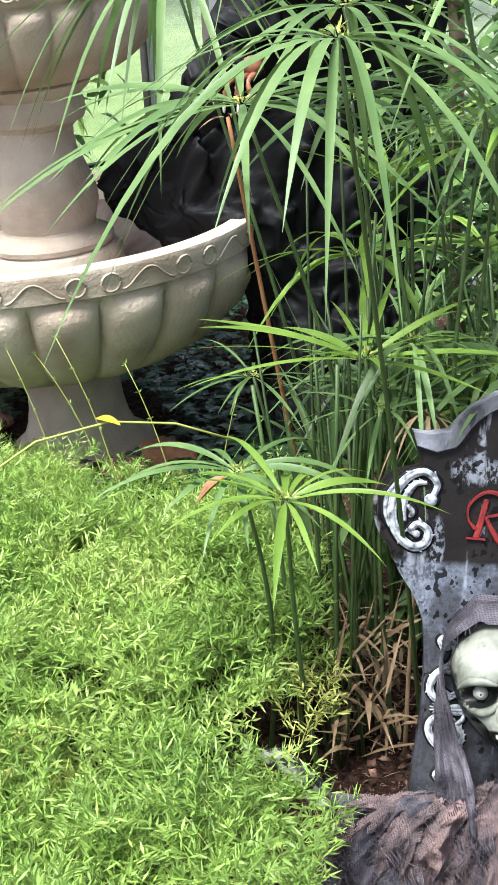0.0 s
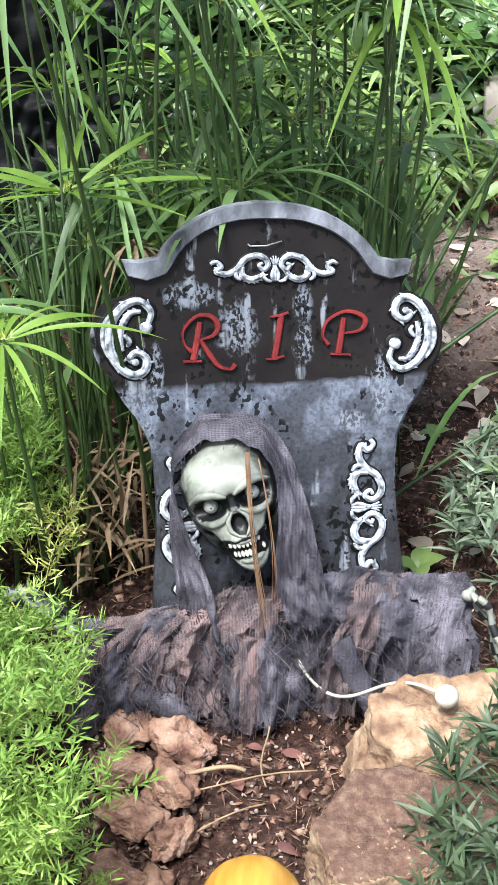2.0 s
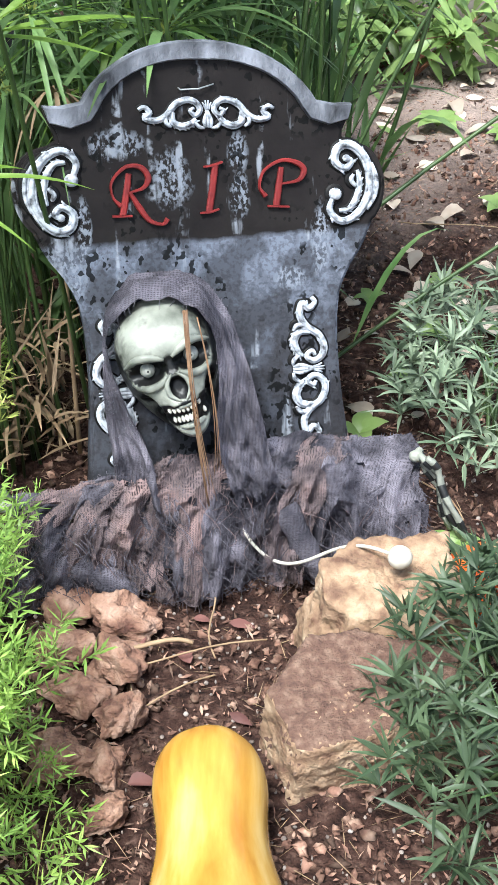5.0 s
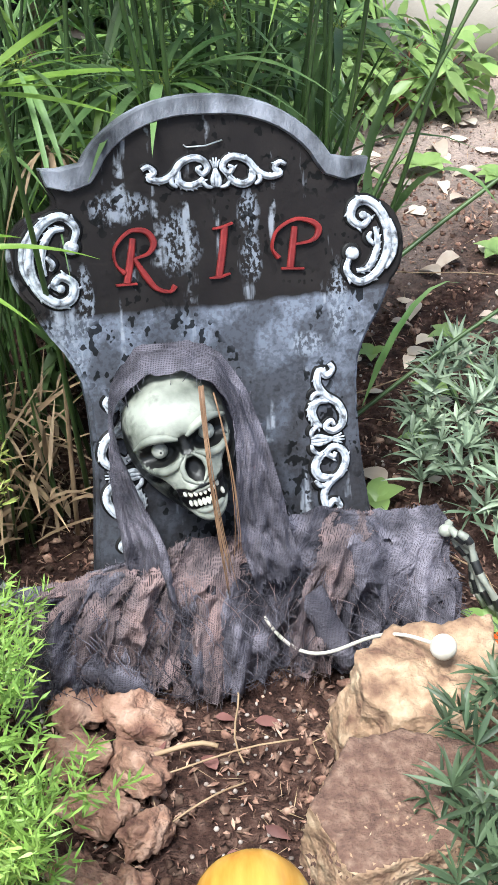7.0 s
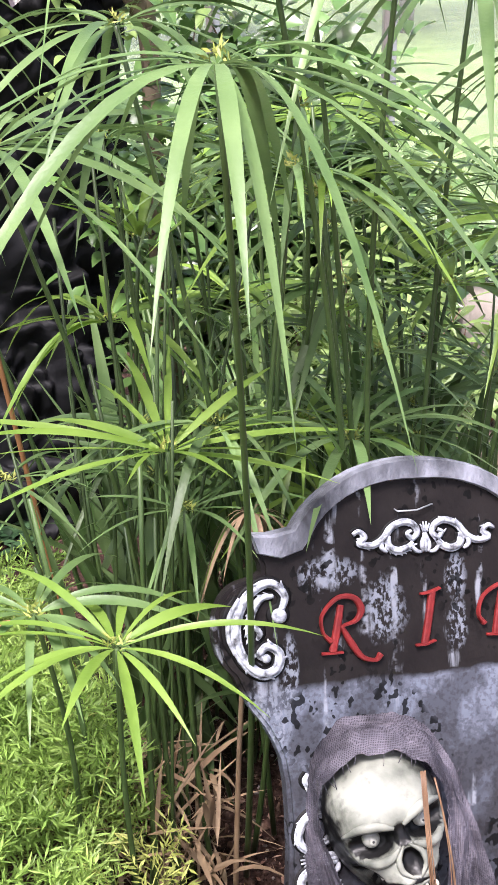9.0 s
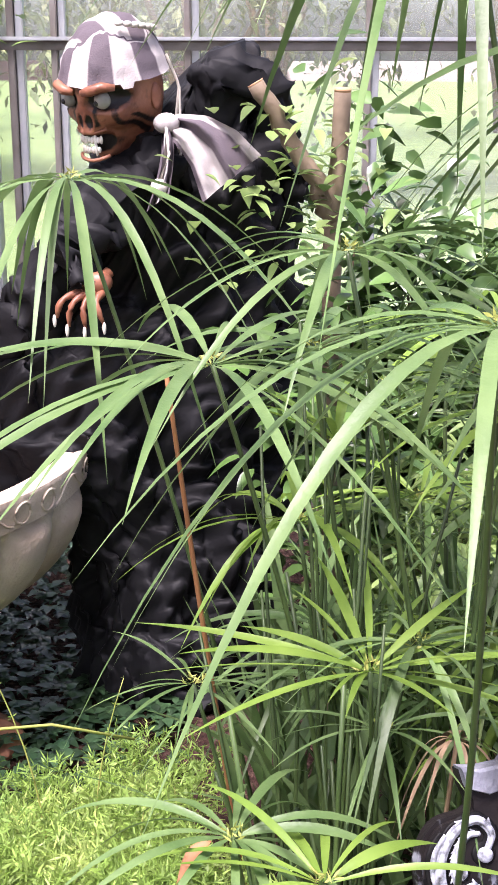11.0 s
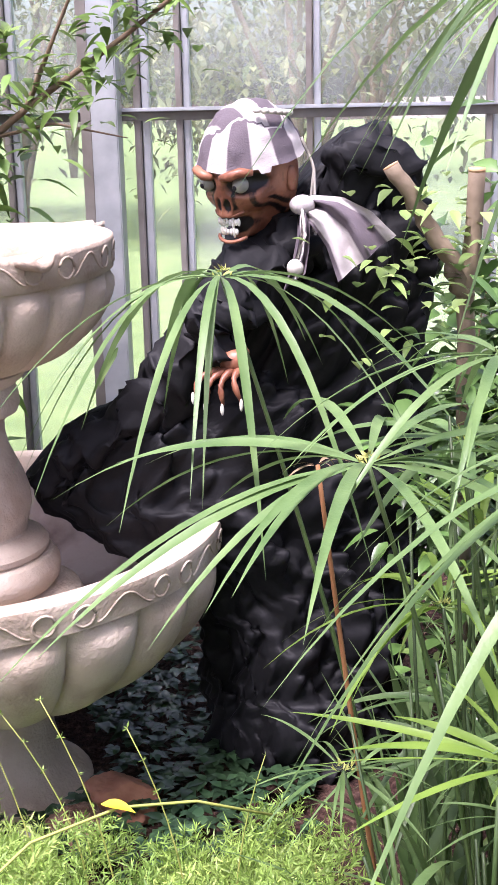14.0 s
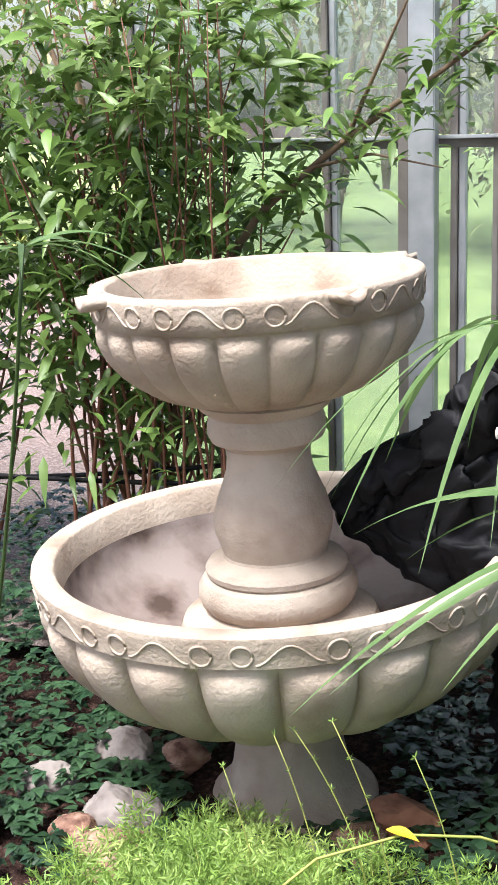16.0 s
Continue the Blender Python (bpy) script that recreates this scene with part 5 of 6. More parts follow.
def build_far_trees():
    rng = np.random.default_rng(31)
    np.random.seed(31)
    for i, (x, y, h, r) in enumerate(((-1.2, 13, 4.5, 1.9), (-4.5, 15, 6, 2.6), (2.2, 14, 6, 2.6), (-8, 16, 6.5, 3.0), (6, 17, 7, 3.2), (-0.5, 20, 9, 4.0), (10, 20, 8, 3.8), (-13, 19, 8, 3.8), (3.5, 24, 10, 4.5), (-6, 24, 10, 4.6))):
        root = thing("tree", "leafy garden tree beyond the lawn", "tree", "trees beyond the lawn")
        s = Shape()
        for k in range(7):
            a = 2.4 * k
            end = np.array((x + r * 0.6 * math.cos(a), y + r * 0.6 * math.sin(a), h * (0.55 + 0.05 * k)))
            q = np.linspace(0, 1, 8)[:, None]
            p = np.array((x, y, -0.05)) + (end - np.array((x, y, -0.05))) * q ** np.array((1.8, 1.8, 1.0))
            s.add(*tube(p, 0.06, 7, lambda u: 1 - 0.8 * u))
        part("trunk", s, WOOD, root)
        n = 5000
        pad = dirs(26, -0.5, 1) * np.array((r, r, h * 0.5)) * rng.uniform(0.4, 1, (26, 1)) + np.array((x, y, h * 0.48))
        b = pad[rng.integers(0, 26, n)] + rng.normal(0, 0.2, (n, 3)) * r
        b = b[b[:, 2] > 0.15]
        part("crown", ribbons(b, dirs(len(b)), rng.uniform(0.08, 0.17, len(b)), rng.uniform(0.05, 0.09, len(b)), 0.3, 2, 0.7, 0.2), FARLEAF, root)


build_far_trees()


# ---- the two figures, each one plain mesh ----
def sculpt(level, radii, bumps, hollows):
    """A unit sphere pushed out and in round given directions; returns points and faces.
    bumps: (direction, width, height). hollows: (direction, rx, rz, depth, slot), elliptical, seen from the front (-y)."""
    v, f = icosphere(level)
    p = v * np.array(radii)
    push = np.zeros(len(v))
    for d, w, h in bumps:
        d = np.array(d, float)
        d /= np.linalg.norm(d)
        push += h * np.exp(-(1 - v @ d) / (w * w))
    slots = np.zeros(len(v), int)
    for x, z, rx, rz, depth, slot in hollows:
        q = ((p[:, 0] - x) / rx) ** 2 + ((p[:, 2] - z) / rz) ** 2
        on = (p[:, 1] < 0)
        push -= on * depth * np.clip(1.25 - q, 0, 1) ** 0.7
        slots[on & (q < 1.0)] = slot
    p = p + v * push[:, None]
    fs = [int(np.bincount(slots[list(q)]).argmax()) for q in f]
    return p, f, fs


def rag(rows, cols, pts, rng, edge, holes=0.0):
    """Faces of a cloth sheet, with a torn lower edge and small holes. edge(i, j): 0 inside to 1 at the torn border."""
    out = []
    for q in grid_faces(rows, cols):
        i, j = q[0] // cols, q[0] % cols
        e = edge(i / (rows - 1), j / (cols - 1))
        p = pts[q[0]]
        n = 0.5 + 0.5 * fbm(p[0] * 24, p[1] * 18, p[2] * 24, 4)
        if n < e * 0.85 or (holes and fbm(p[0] * 28, p[1] * 28, p[2] * 28 + 9, 2) > 0.62 - holes):
            continue
        out.append(q)
    return out


def fringe(shape, pts, faces, rng, slot, share):
    """Loose thread ends along every torn border of a cloth."""
    seen = {}
    for q in faces:
        for a, b in zip(q, q[1:] + q[:1]):
            e = (min(a, b), max(a, b))
            seen[e] = None if e in seen else q
    pts = np.asarray(pts, float)
    for (a, b), q in seen.items():
        if q is None or rng.random() > share:
            continue
        mid = (pts[a] + pts[b]) / 2
        out = mid - pts[list(q)].mean(0)
        out /= np.linalg.norm(out) + 1e-9
        d = out * rng.uniform(0.004, 0.014) + rng.normal(0, 0.0025, 3) + np.array((0, -0.002, -0.003))
        u = np.linspace(-0.3, 1, 4)[:, None]
        shape.add(*tube(mid + d * u + np.array((0, -0.002, 0)) * np.sin(math.pi * u), rng.uniform(0.0004, 0.0008), 3), slot=slot)


def build_skeleton_prop():
    rng = np.random.default_rng(17)
    s = Shape()
    turn = Matrix.Translation((-0.002, 1.695, 0.302)) @ (Matrix.Rotation(radians(13), 4, "Z") @ Matrix.Rotation(radians(-15), 4, "Y") @ Matrix.Rotation(radians(-28), 4, "X"))
    # slots: 0 bone, 1 black, 2 eye, 3 tooth, 4 gauze, 5 rust gauze, 6 hair
    bumps = [((0, -0.8, 0.75), 0.5, 0.008), ((-0.45, -0.85, 0.42), 0.16, 0.006), ((0.45, -0.85, 0.42), 0.16, 0.006), ((-0.62, -0.72, -0.10), 0.2, 0.007), ((0.62, -0.72, -0.10), 0.2, 0.007),
             ((0, -0.80, -0.52), 0.30, 0.017), ((0, -0.55, -0.85), 0.30, 0.014), ((-0.95, -0.25, 0.1), 0.3, -0.006), ((0.95, -0.25, 0.1), 0.3, -0.006), ((-0.8, -0.3, -0.62), 0.40, -0.032), ((0.8, -0.3, -0.62), 0.40, -0.032), ((-0.7, -0.55, 0.5), 0.3, 0.006), ((0.7, -0.55, 0.5), 0.3, 0.006)]
    hollows = [(-0.034, 0.012, 0.026, 0.019, 0.024, 0), (0.034, 0.012, 0.026, 0.019, 0.024, 0), (0.0, -0.022, 0.0145, 0.017, 0.016, 0), (0.002, -0.063, 0.036, 0.019, 0.013, 0),
               (-0.058, -0.050, 0.020, 0.034, 0.010, 0), (0.056, -0.050, 0.021, 0.036, 0.010, 0), (0.0, 0.012, 0.012, 0.014, 0.006, 0), (-0.028, -0.046, 0.010, 0.006, 0.004, 0), (0.030, -0.046, 0.010, 0.006, 0.004, 0)]
    p, f, fs = sculpt(6, (0.081, 0.085, 0.106), bumps, hollows)
    paint = np.zeros(len(p))
    for x, z, rx, rz, _, _ in hollows:
        q = ((p[:, 0] - x) / rx) ** 2 + ((p[:, 2] - z) / rz) ** 2
        paint = np.maximum(paint, np.where(p[:, 1] < 0, np.clip((1.18 - q) / 0.5, 0, 1) * (0.75 if rx == 0.010 else 1), 0))
    paint = np.maximum(paint, 0.62 * np.clip((np.abs(p[:, 0]) - 0.044) / 0.028, 0, 1))
    paint = np.maximum(paint, 0.62 * np.clip((-0.030 - p[:, 2]) / 0.03, 0, 1) * (np.abs(p[:, 0]) > 0.03))
    paint += 0.24 * np.array([fbm(*(q * 45), 3) for q in p])
    s.add(moved(turn, p), f, 0, paint)

    def face_y(x, z):
        d = (p[:, 0] - x) ** 2 + (p[:, 2] - z) ** 2 + np.where(p[:, 1] < 0, 0, 1)
        return p[int(d.argmin()), 1]

    def ridge(pts, r, slot=0, lift=0.0):
        q = np.array([(x, face_y(x, z) - lift, z) for x, z in pts])
        t = np.linspace(0, len(q) - 1, 16)
        q = np.stack([np.interp(t, range(len(q)), q[:, k]) for k in range(3)], 1)
        for _ in range(3):
            q[1:-1] = (q[:-2] + 2 * q[1:-1] + q[2:]) / 4
        v, f = tube(q, r, 8, lambda u: 0.35 + 0.75 * math.sin(math.pi * u))
        s.add(moved(turn, v), f, slot)

    for sx in (-1, 1):
        v, f = ball((sx * 0.033, face_y(sx * 0.033, 0.016) - 0.003, 0.015), (0.0112, 0.0112, 0.0112), None, 14, 18)
        s.add(moved(turn, v), f, 2)
        v, f = ball((sx * 0.033, face_y(sx * 0.033, 0.016) - 0.0128, 0.013), (0.0052, 0.0020, 0.0052), None, 8, 12)
        s.add(moved(turn, v), f, 2, np.full(len(v), 0.0))
        v, f = ball((sx * 0.033, face_y(sx * 0.033, 0.016) - 0.0146, 0.013), (0.0016, 0.0010, 0.0016), None, 5, 8)
        s.add(moved(turn, v), f, 1)
        ridge([(sx * 0.006, 0.022), (sx * 0.020, 0.030), (sx * 0.042, 0.036), (sx * 0.064, 0.026)], 0.0062, 0, 0.002)
        ridge([(sx * 0.009, 0.000), (sx * 0.022, -0.010), (sx * 0.042, -0.012), (sx * 0.062, 0.000)], 0.0056, 0, 0.001)
        ridge([(sx * 0.003, 0.000), (sx * 0.0155, -0.012), (sx * 0.0165, -0.028), (sx * 0.004, -0.042)], 0.0036, 0, 0.002)
    for row, z in ((0, -0.0535), (1, -0.0690)):
        for k in range(-5, 6):
            if (row and k in (-5, 5, 2, 3)) or (row == 0 and k == 4):
                continue
            x = 0.0062 * k * (1 - 0.10 * row)
            zz = z + (0.0006 if row else 0.0010) * abs(k) * 0.9 + 0.0006 * math.sin(3 * k)
            v, f = ball((x, face_y(x, zz) - 0.002, zz), (0.0031, 0.0032, 0.0062 - 0.0003 * abs(k)), None, 6, 7)
            s.add(moved(turn, v), f, 3)
    ridge([(-0.034, -0.048), (-0.018, -0.0495), (0, -0.048), (0.018, -0.0495), (0.034, -0.048)], 0.0042, 0, 0.001)
    ridge([(-0.032, -0.072), (-0.016, -0.080), (0, -0.082), (0.016, -0.080), (0.032, -0.072)], 0.0055, 0, 0.0)
    # body cloth: a mound from the stone down to the soil
    R, C = 64, 150

    def top_z(x):
        return 0.098 + 0.045 * math.exp(-((x - 0.0) / 0.11) ** 2) + 0.048 * math.exp(-((x - 0.18) / 0.08) ** 2) + 0.034 * min(1, max(0, (-0.05 - x) / 0.1))

    def back_y(x):
        return 1.69 + 0.30 * (x - 0.05)

    def front_y(x):
        return 0.22 * min(0, x + 0.05) + 1.562 + 0.035 * (1 / (1 + math.exp(-(x - 0.17) / 0.03))) - 0.02 * math.exp(-((x - 0.0) / 0.05) ** 2)

    for layer, slot, x0, x1, lift, tear in ((0, 4, -0.25, 0.375, 0.0, 0.42), (1, 5, -0.085, -0.045, 0.016, 0.5), (1, 5, 0.17, 0.235, 0.012, 0.7), (1, 5, -0.05, 0.09, 0.010, 0.5), (1, 5, -0.24, -0.09, 0.010, 0.45), (1, 4, 0.20, 0.36, 0.008, 0.5)):
        cols = C if layer == 0 else 50
        pts = []
        for i in range(R):
            v = i / (R - 1)
            for j in range(cols):
                u = j / (cols - 1)
                x = x0 + (x1 - x0) * u + 0.006 * math.sin(14 * v + 30 * u) + (0.09 * (0.4 - v) if slot == 5 else 0)
                crease = 1 - abs(fbm(x * 17 + 1.5 * v, v * 1.1, 2.0 + lift * 60))
                fold = 0.020 * crease ** 3 + 0.030 * fbm(x * 12, v * 1.3, 4.0 + lift * 90) + 0.016 * fbm(x * 30 + 2 * v, v * 4, 8.0) + 0.003 * fbm(x * 80, v * 20, 5.0)
                y = back_y(x) - (back_y(x) - front_y(x)) * v ** 0.85 - fold * (0.5 + v) - lift
                side = 0.35 if x > 0.30 else 0
                z = (top_z(x) + 0.02) * (1 - v ** (2.6 - side)) - 0.016 + 0.5 * fold + lift + 0.012 * fbm(x * 15, y * 15, 6)
                pts.append((x, y, max(z, -0.018 + lift)))
        cloth = (rag(R, cols, pts, rng, lambda a, b, t=tear, l=layer: max(t * max(0, (a - 0.72) / 0.28), (0.6 if l else 0.35) * max(0, abs(b - 0.5) * 2 - 0.88) / 0.12), 0.06 if layer else 0.0))
        s.add(pts, cloth, slot)
        fringe(s, pts, cloth, rng, slot, 0.35)
    # hood: an arch over the skull with two long torn ends
    line = [(-0.075, 1.572, 0.085), (-0.082, 1.59, 0.12), (-0.088, 1.615, 0.165), (-0.098, 1.655, 0.22), (-0.103, 1.69, 0.285), (-0.088, 1.702, 0.350), (-0.045, 1.706, 0.392), (0.0, 1.708, 0.396), (0.042, 1.702, 0.378),
            (0.072, 1.69, 0.325), (0.085, 1.67, 0.26), (0.090, 1.645, 0.205), (0.098, 1.62, 0.165), (0.112, 1.595, 0.130), (0.124, 1.575, 0.09)]
    line = [(x, y - 0.018 * min(1, z / 0.25), z + 0.030 * min(1, z / 0.25)) for x, y, z in line]
    line = np.array(line)
    t = np.linspace(0, len(line) - 1, 110)
    line = np.stack([np.interp(t, range(len(line)), line[:, k]) for k in range(3)], 1)
    pts = []
    for i in range(110):
        u = i / 109
        end = abs(u - 0.47) / 0.5
        for j in range(26):
            w = j / 25
            spread = max(0.0, min(1.0, (end - 0.28) / 0.35))
            sx = -1 if u < 0.47 else 1
            k = 0.0015 * math.sin(w * 15 + u * 9) + 0.009 * fbm(u * 14, w * 4, 2) + 0.004 * fbm(u * 40, w * 11, 6)
            x = line[i, 0] + (sx * w * 0.012) * (1 - spread) + spread * ((0.055 - 0.062 * w) if sx < 0 else (-0.030 + 0.070 * w))
            y = line[i, 1] + 0.075 * w * (1 - spread) + spread * (0.02 * w) - k * spread * 2
            z = line[i, 2] + 0.012 * math.sin(math.pi * min(1, w * 1.4)) * (1 - spread) + k
            pts.append((x, y, z))
    cloth = (rag(110, 26, pts, rng, lambda a, b: max(0.75 * max(0, (abs(a - 0.47) / 0.5 - 0.86) / 0.14), 0.6 * max(0, (b - 0.9) / 0.1) * (abs(a - 0.47) > 0.25))))
    s.add(pts, cloth, 4)
    fringe(s, pts, cloth, rng, 4, 0.3)
    # inner lining behind the skull so the hood is closed
    v, f = ball((-0.01, 1.745, 0.30), (0.086, 0.045, 0.118))
    s.add(v, f, 4)
    # threads and hair
    for a, b, r in (((-0.165, 1.55, 0.055), (-0.072, 1.53, 0.004), 0.021), ((0.158, 1.60, 0.105), (0.208, 1.552, 0.008), 0.019), ((0.06, 1.60, 0.06), (0.10, 1.575, 0.02), 0.022)):
        q = np.linspace(0, 1, 16)[:, None]
        v, f = tube(np.array(a) + (np.array(b) - np.array(a)) * q + np.array((0, -0.008, 0.006)) * np.sin(math.pi * q), r, 16, lambda u: 1.0 + 0.10 * math.sin(13 * u) - 0.3 * u ** 6)
        s.add(np.array([w + 0.004 * np.array((fbm(*(w * 40), 2), fbm(*(w * 44 + 3), 2), fbm(*(w * 40 + 7), 2))) for w in v]), f, 4)
    for k in range(620):
        x = rng.uniform(-0.24, 0.37)
        v0 = rng.uniform(0.30, 0.97)
        y = back_y(x) - (back_y(x) - front_y(x)) * v0 ** 0.85 - rng.uniform(0.018, 0.034)
        z = top_z(x) * (1 - v0 ** 2.4) + 0.014
        q = np.linspace(0, 1, 7)[:, None]
        d = np.array((rng.normal(0, 0.025), -0.018, -min(z, rng.uniform(0.015, 0.08))))
        c = np.array((x, y, z)) + d * q + np.array((rng.normal(0, 0.014), -0.008, 0)) * np.sin(math.pi * q)
        s.add(*tube(c, rng.uniform(0.0004, 0.0008), 3), slot=4 if rng.random() < 0.7 else 5)
    for k in range(40):
        i = rng.integers(0, 110)
        if 25 < i < 80:
            continue
        p0 = np.array(pts[i * 26 + rng.integers(0, 26)]) + np.array((0, -0.004, 0))
        q = np.linspace(0, 1, 5)[:, None]
        s.add(*tube(p0 + np.array((rng.normal(0, 0.02), -0.01, -rng.uniform(0.01, 0.035))) * q, 0.0006, 3), slot=4)
    # two locks of hair over the face: a broad one and a thin one
    for a, m, b, cnt, w in (((0.026, 1.640, 0.430), (0.030, 1.570, 0.300), (0.054, 1.555, 0.150), 9, 0.0020), ((0.042, 1.645, 0.415), (0.070, 1.585, 0.300), (0.066, 1.585, 0.190), 3, 0.0008)):
        for k in range(cnt):
            q = np.linspace(0, 1, 14)[:, None]
            o = np.array((rng.normal(0, w), rng.normal(0, w * 0.6), 0))
            e = np.array(b) + np.array((rng.normal(-0.004, 0.005), rng.normal(0, 0.004), rng.uniform(-0.02, 0.06)))
            c = np.array(a) * (1 - q) ** 2 + 2 * np.array(m) * q * (1 - q) + e * q * q + o * (1 - 0.5 * q)
            s.add(*tube(c, 0.0009, 4, lambda u: 1.1 - 0.6 * u), slot=6)
    # bony hands at the end of both sleeves
    for base, d, side in (((0.365, 1.685, 0.130), (0.055, -0.05, -0.125), 1), ((-0.262, 1.60, 0.125), (-0.10, 0.0, 0.075), -1)):
        base, d = np.array(base), np.array(d)
        v, f = ball(base, (0.012, 0.010, 0.010))
        s.add(v, f, 0)
        for k in range(4):
            off = np.array((0.004 * k * side, -0.012 * k + 0.02, 0.004 * k))
            q = np.linspace(0, 1, 10)[:, None]
            p = base + off + d * (0.85 + 0.08 * k) * q + np.array((0, 0, 0.02)) * np.sin(math.pi * q)
            p = p + 0.005 * np.concatenate([np.cos(9 * q + 1.6 * k), np.sin(9 * q + 1.6 * k), 0 * q], 1)
            v, f = tube(p, 0.0062, 6, lambda u: 0.75 + 0.35 * abs(math.sin(u * 9.4)))
            k0 = len(s.m)
            s.add(v, f, 0)
            for n in range(len(f)):
                if (n // 6) % 3 == 1:
                    s.m[k0 + n] = 1
    ob = part("skeleton_prop", s, [BONE, VOID, EYE_GREY, TOOTH, GAUZE, GAUZE_RUST, HAIR])
    tagged(ob, "hooded skeleton prop in torn grey gauze leaning on the tombstone", "skeleton prop")


build_skeleton_prop()


def build_robed_figure():
    rng = np.random.default_rng(23)
    s = Shape()
    # slots: 0 robe, 1 mask, 2 black, 3 eye, 4 tooth, 5 striped cotton, 6 cord
    rows = [(-0.03, -0.86, -0.40, 3.30), (0.15, -0.86, -0.40, 3.30), (0.35, -0.86, -0.39, 3.30), (0.45, -0.94, -0.385, 3.30), (0.55, -1.14, -0.38, 3.28), (0.68, -1.25, -0.375, 3.26), (0.80, -1.17, -0.37, 3.26), (0.90, -1.00, -0.37, 3.26),
            (1.00, -0.89, -0.37, 3.26), (1.10, -0.835, -0.37, 3.25), (1.20, -0.785, -0.365, 3.24), (1.27, -0.76, -0.37, 3.23), (1.33, -0.68, -0.385, 3.23), (1.40, -0.60, -0.41, 3.24), (1.445, -0.56, -0.435, 3.25), (1.475, -0.52, -0.46, 3.26)]
    rows = np.array(rows)
    zs = np.linspace(-0.03, 1.475, 170)
    l, r, yc = (np.interp(zs, rows[:, 0], rows[:, k]) for k in (1, 2, 3))
    pts = []
    ang = np.linspace(0, 2 * math.pi, 220, endpoint=False)
    for i, z in enumerate(zs):
        hw, c = (r[i] - l[i]) / 2, (r[i] + l[i]) / 2
        dep = 0.17 * min(1, 0.35 + (1.475 - z) * 2.2)
        for a in ang:
            x, y = math.cos(a), math.sin(a)
            k = 1 + 0.10 * fbm(3 * x + 0.6 * z, 3 * y, z * 1.8 + x, 3) + 0.08 * fbm(8 * x, 8 * y, z * 5, 3) + 0.07 * abs(math.sin(6 * a + 4 * z + 3 * fbm(x, y, z * 2))) - 0.05
            at = Vector((c + hw * x, yc[i] + dep * y, z))
            crumple = 0.065 * (abs(noise.noise(at * 5.0)) - 0.2) + 0.045 * (abs(noise.noise(at * 10.0 + Vector((3, 1, 7)))) - 0.2) + 0.030 * (abs(noise.noise(at * 21.0)) - 0.2)
            zz = z + (0.05 * fbm(4 * x, 4 * y, 7.7) if i < 3 else 0) + crumple
            pts.append((c + hw * x * k + crumple, yc[i] + dep * y * k - crumple, max(zz, -0.02)))
    f = grid_faces(170, 220, True)
    f.append(tuple(169 * 220 + j for j in range(220)))
    s.add(pts, f, 0)
    # raised elbow behind the neck and the arm that hangs over the basin
    for path, rad in ((((-0.56, 3.2, 1.20), (-0.53, 3.16, 1.36), (-0.49, 3.14, 1.435), (-0.42, 3.17, 1.37), (-0.34, 3.22, 1.18)), 0.050), (((-0.60, 3.10, 1.27), (-0.72, 3.05, 1.19), (-0.79, 3.0, 1.10), (-0.78, 2.98, 1.03)), 0.062), (((-0.78, 3.1, 1.10), (-0.89, 3.12, 0.95), (-1.08, 3.16, 0.80), (-1.22, 3.2, 0.70)), 0.06)):
        p = np.array(path)
        q = np.linspace(0, len(p) - 1, 44)
        p = np.stack([np.interp(q, range(len(p)), p[:, k]) for k in range(3)], 1)
        v, f = tube(p, rad, 32, lambda u: 0.9 + 0.25 * math.sin(u * 5))
        v = np.array([w + np.array((0.07 * abs(fbm(*(w * 11), 3)) - 0.012, 0.022 * fbm(*(w * 13 + 5), 3), 0.018 * fbm(*(w * 12 + 9), 3) - 0.06 * abs(fbm(*(w * 16), 2)) + 0.01)) for w in v])
        s.add(v, f, 0)
    # hand
    for k, (dx, dz) in enumerate(((-0.045, -0.045), (-0.036, -0.062), (-0.018, -0.066), (0.004, -0.058))):
        q = np.linspace(0, 1, 8)[:, None]
        a = np.array((-0.765 + 0.014 * k, 2.955, 1.015))
        p = a + np.array((dx, -0.03, dz)) * q + np.array((-0.012, -0.012, 0.012)) * np.sin(math.pi * q)
        v, f = tube(p, 0.0075, 8, lambda u: 1.0 + 0.18 * math.sin(u * 11) - 0.45 * u * u)
        s.add(v, f, 1)
        v, f = ball(p[-1] + np.array((dx, -0.02, dz)) * 0.12, (0.004, 0.004, 0.013), None, 6, 8)
        s.add(v, f, 4)
    v, f = ball((-0.735, 2.965, 1.03), (0.031, 0.020, 0.024), Matrix.Rotation(radians(-20), 4, "Y"))
    s.add(v, f, 1)
    v, f = tube([(-0.738, 2.965, 1.03), (-0.715, 2.99, 1.05)], 0.012, 8)
    s.add(v, f, 1)
    # head: face turned to the left and down
    m = Matrix.Translation((-0.700, 3.07, 1.395)) @ Matrix.Rotation(radians(-30), 4, "Z") @ Matrix.Rotation(radians(12), 4, "X") @ Matrix.Rotation(radians(2), 4, "Y")
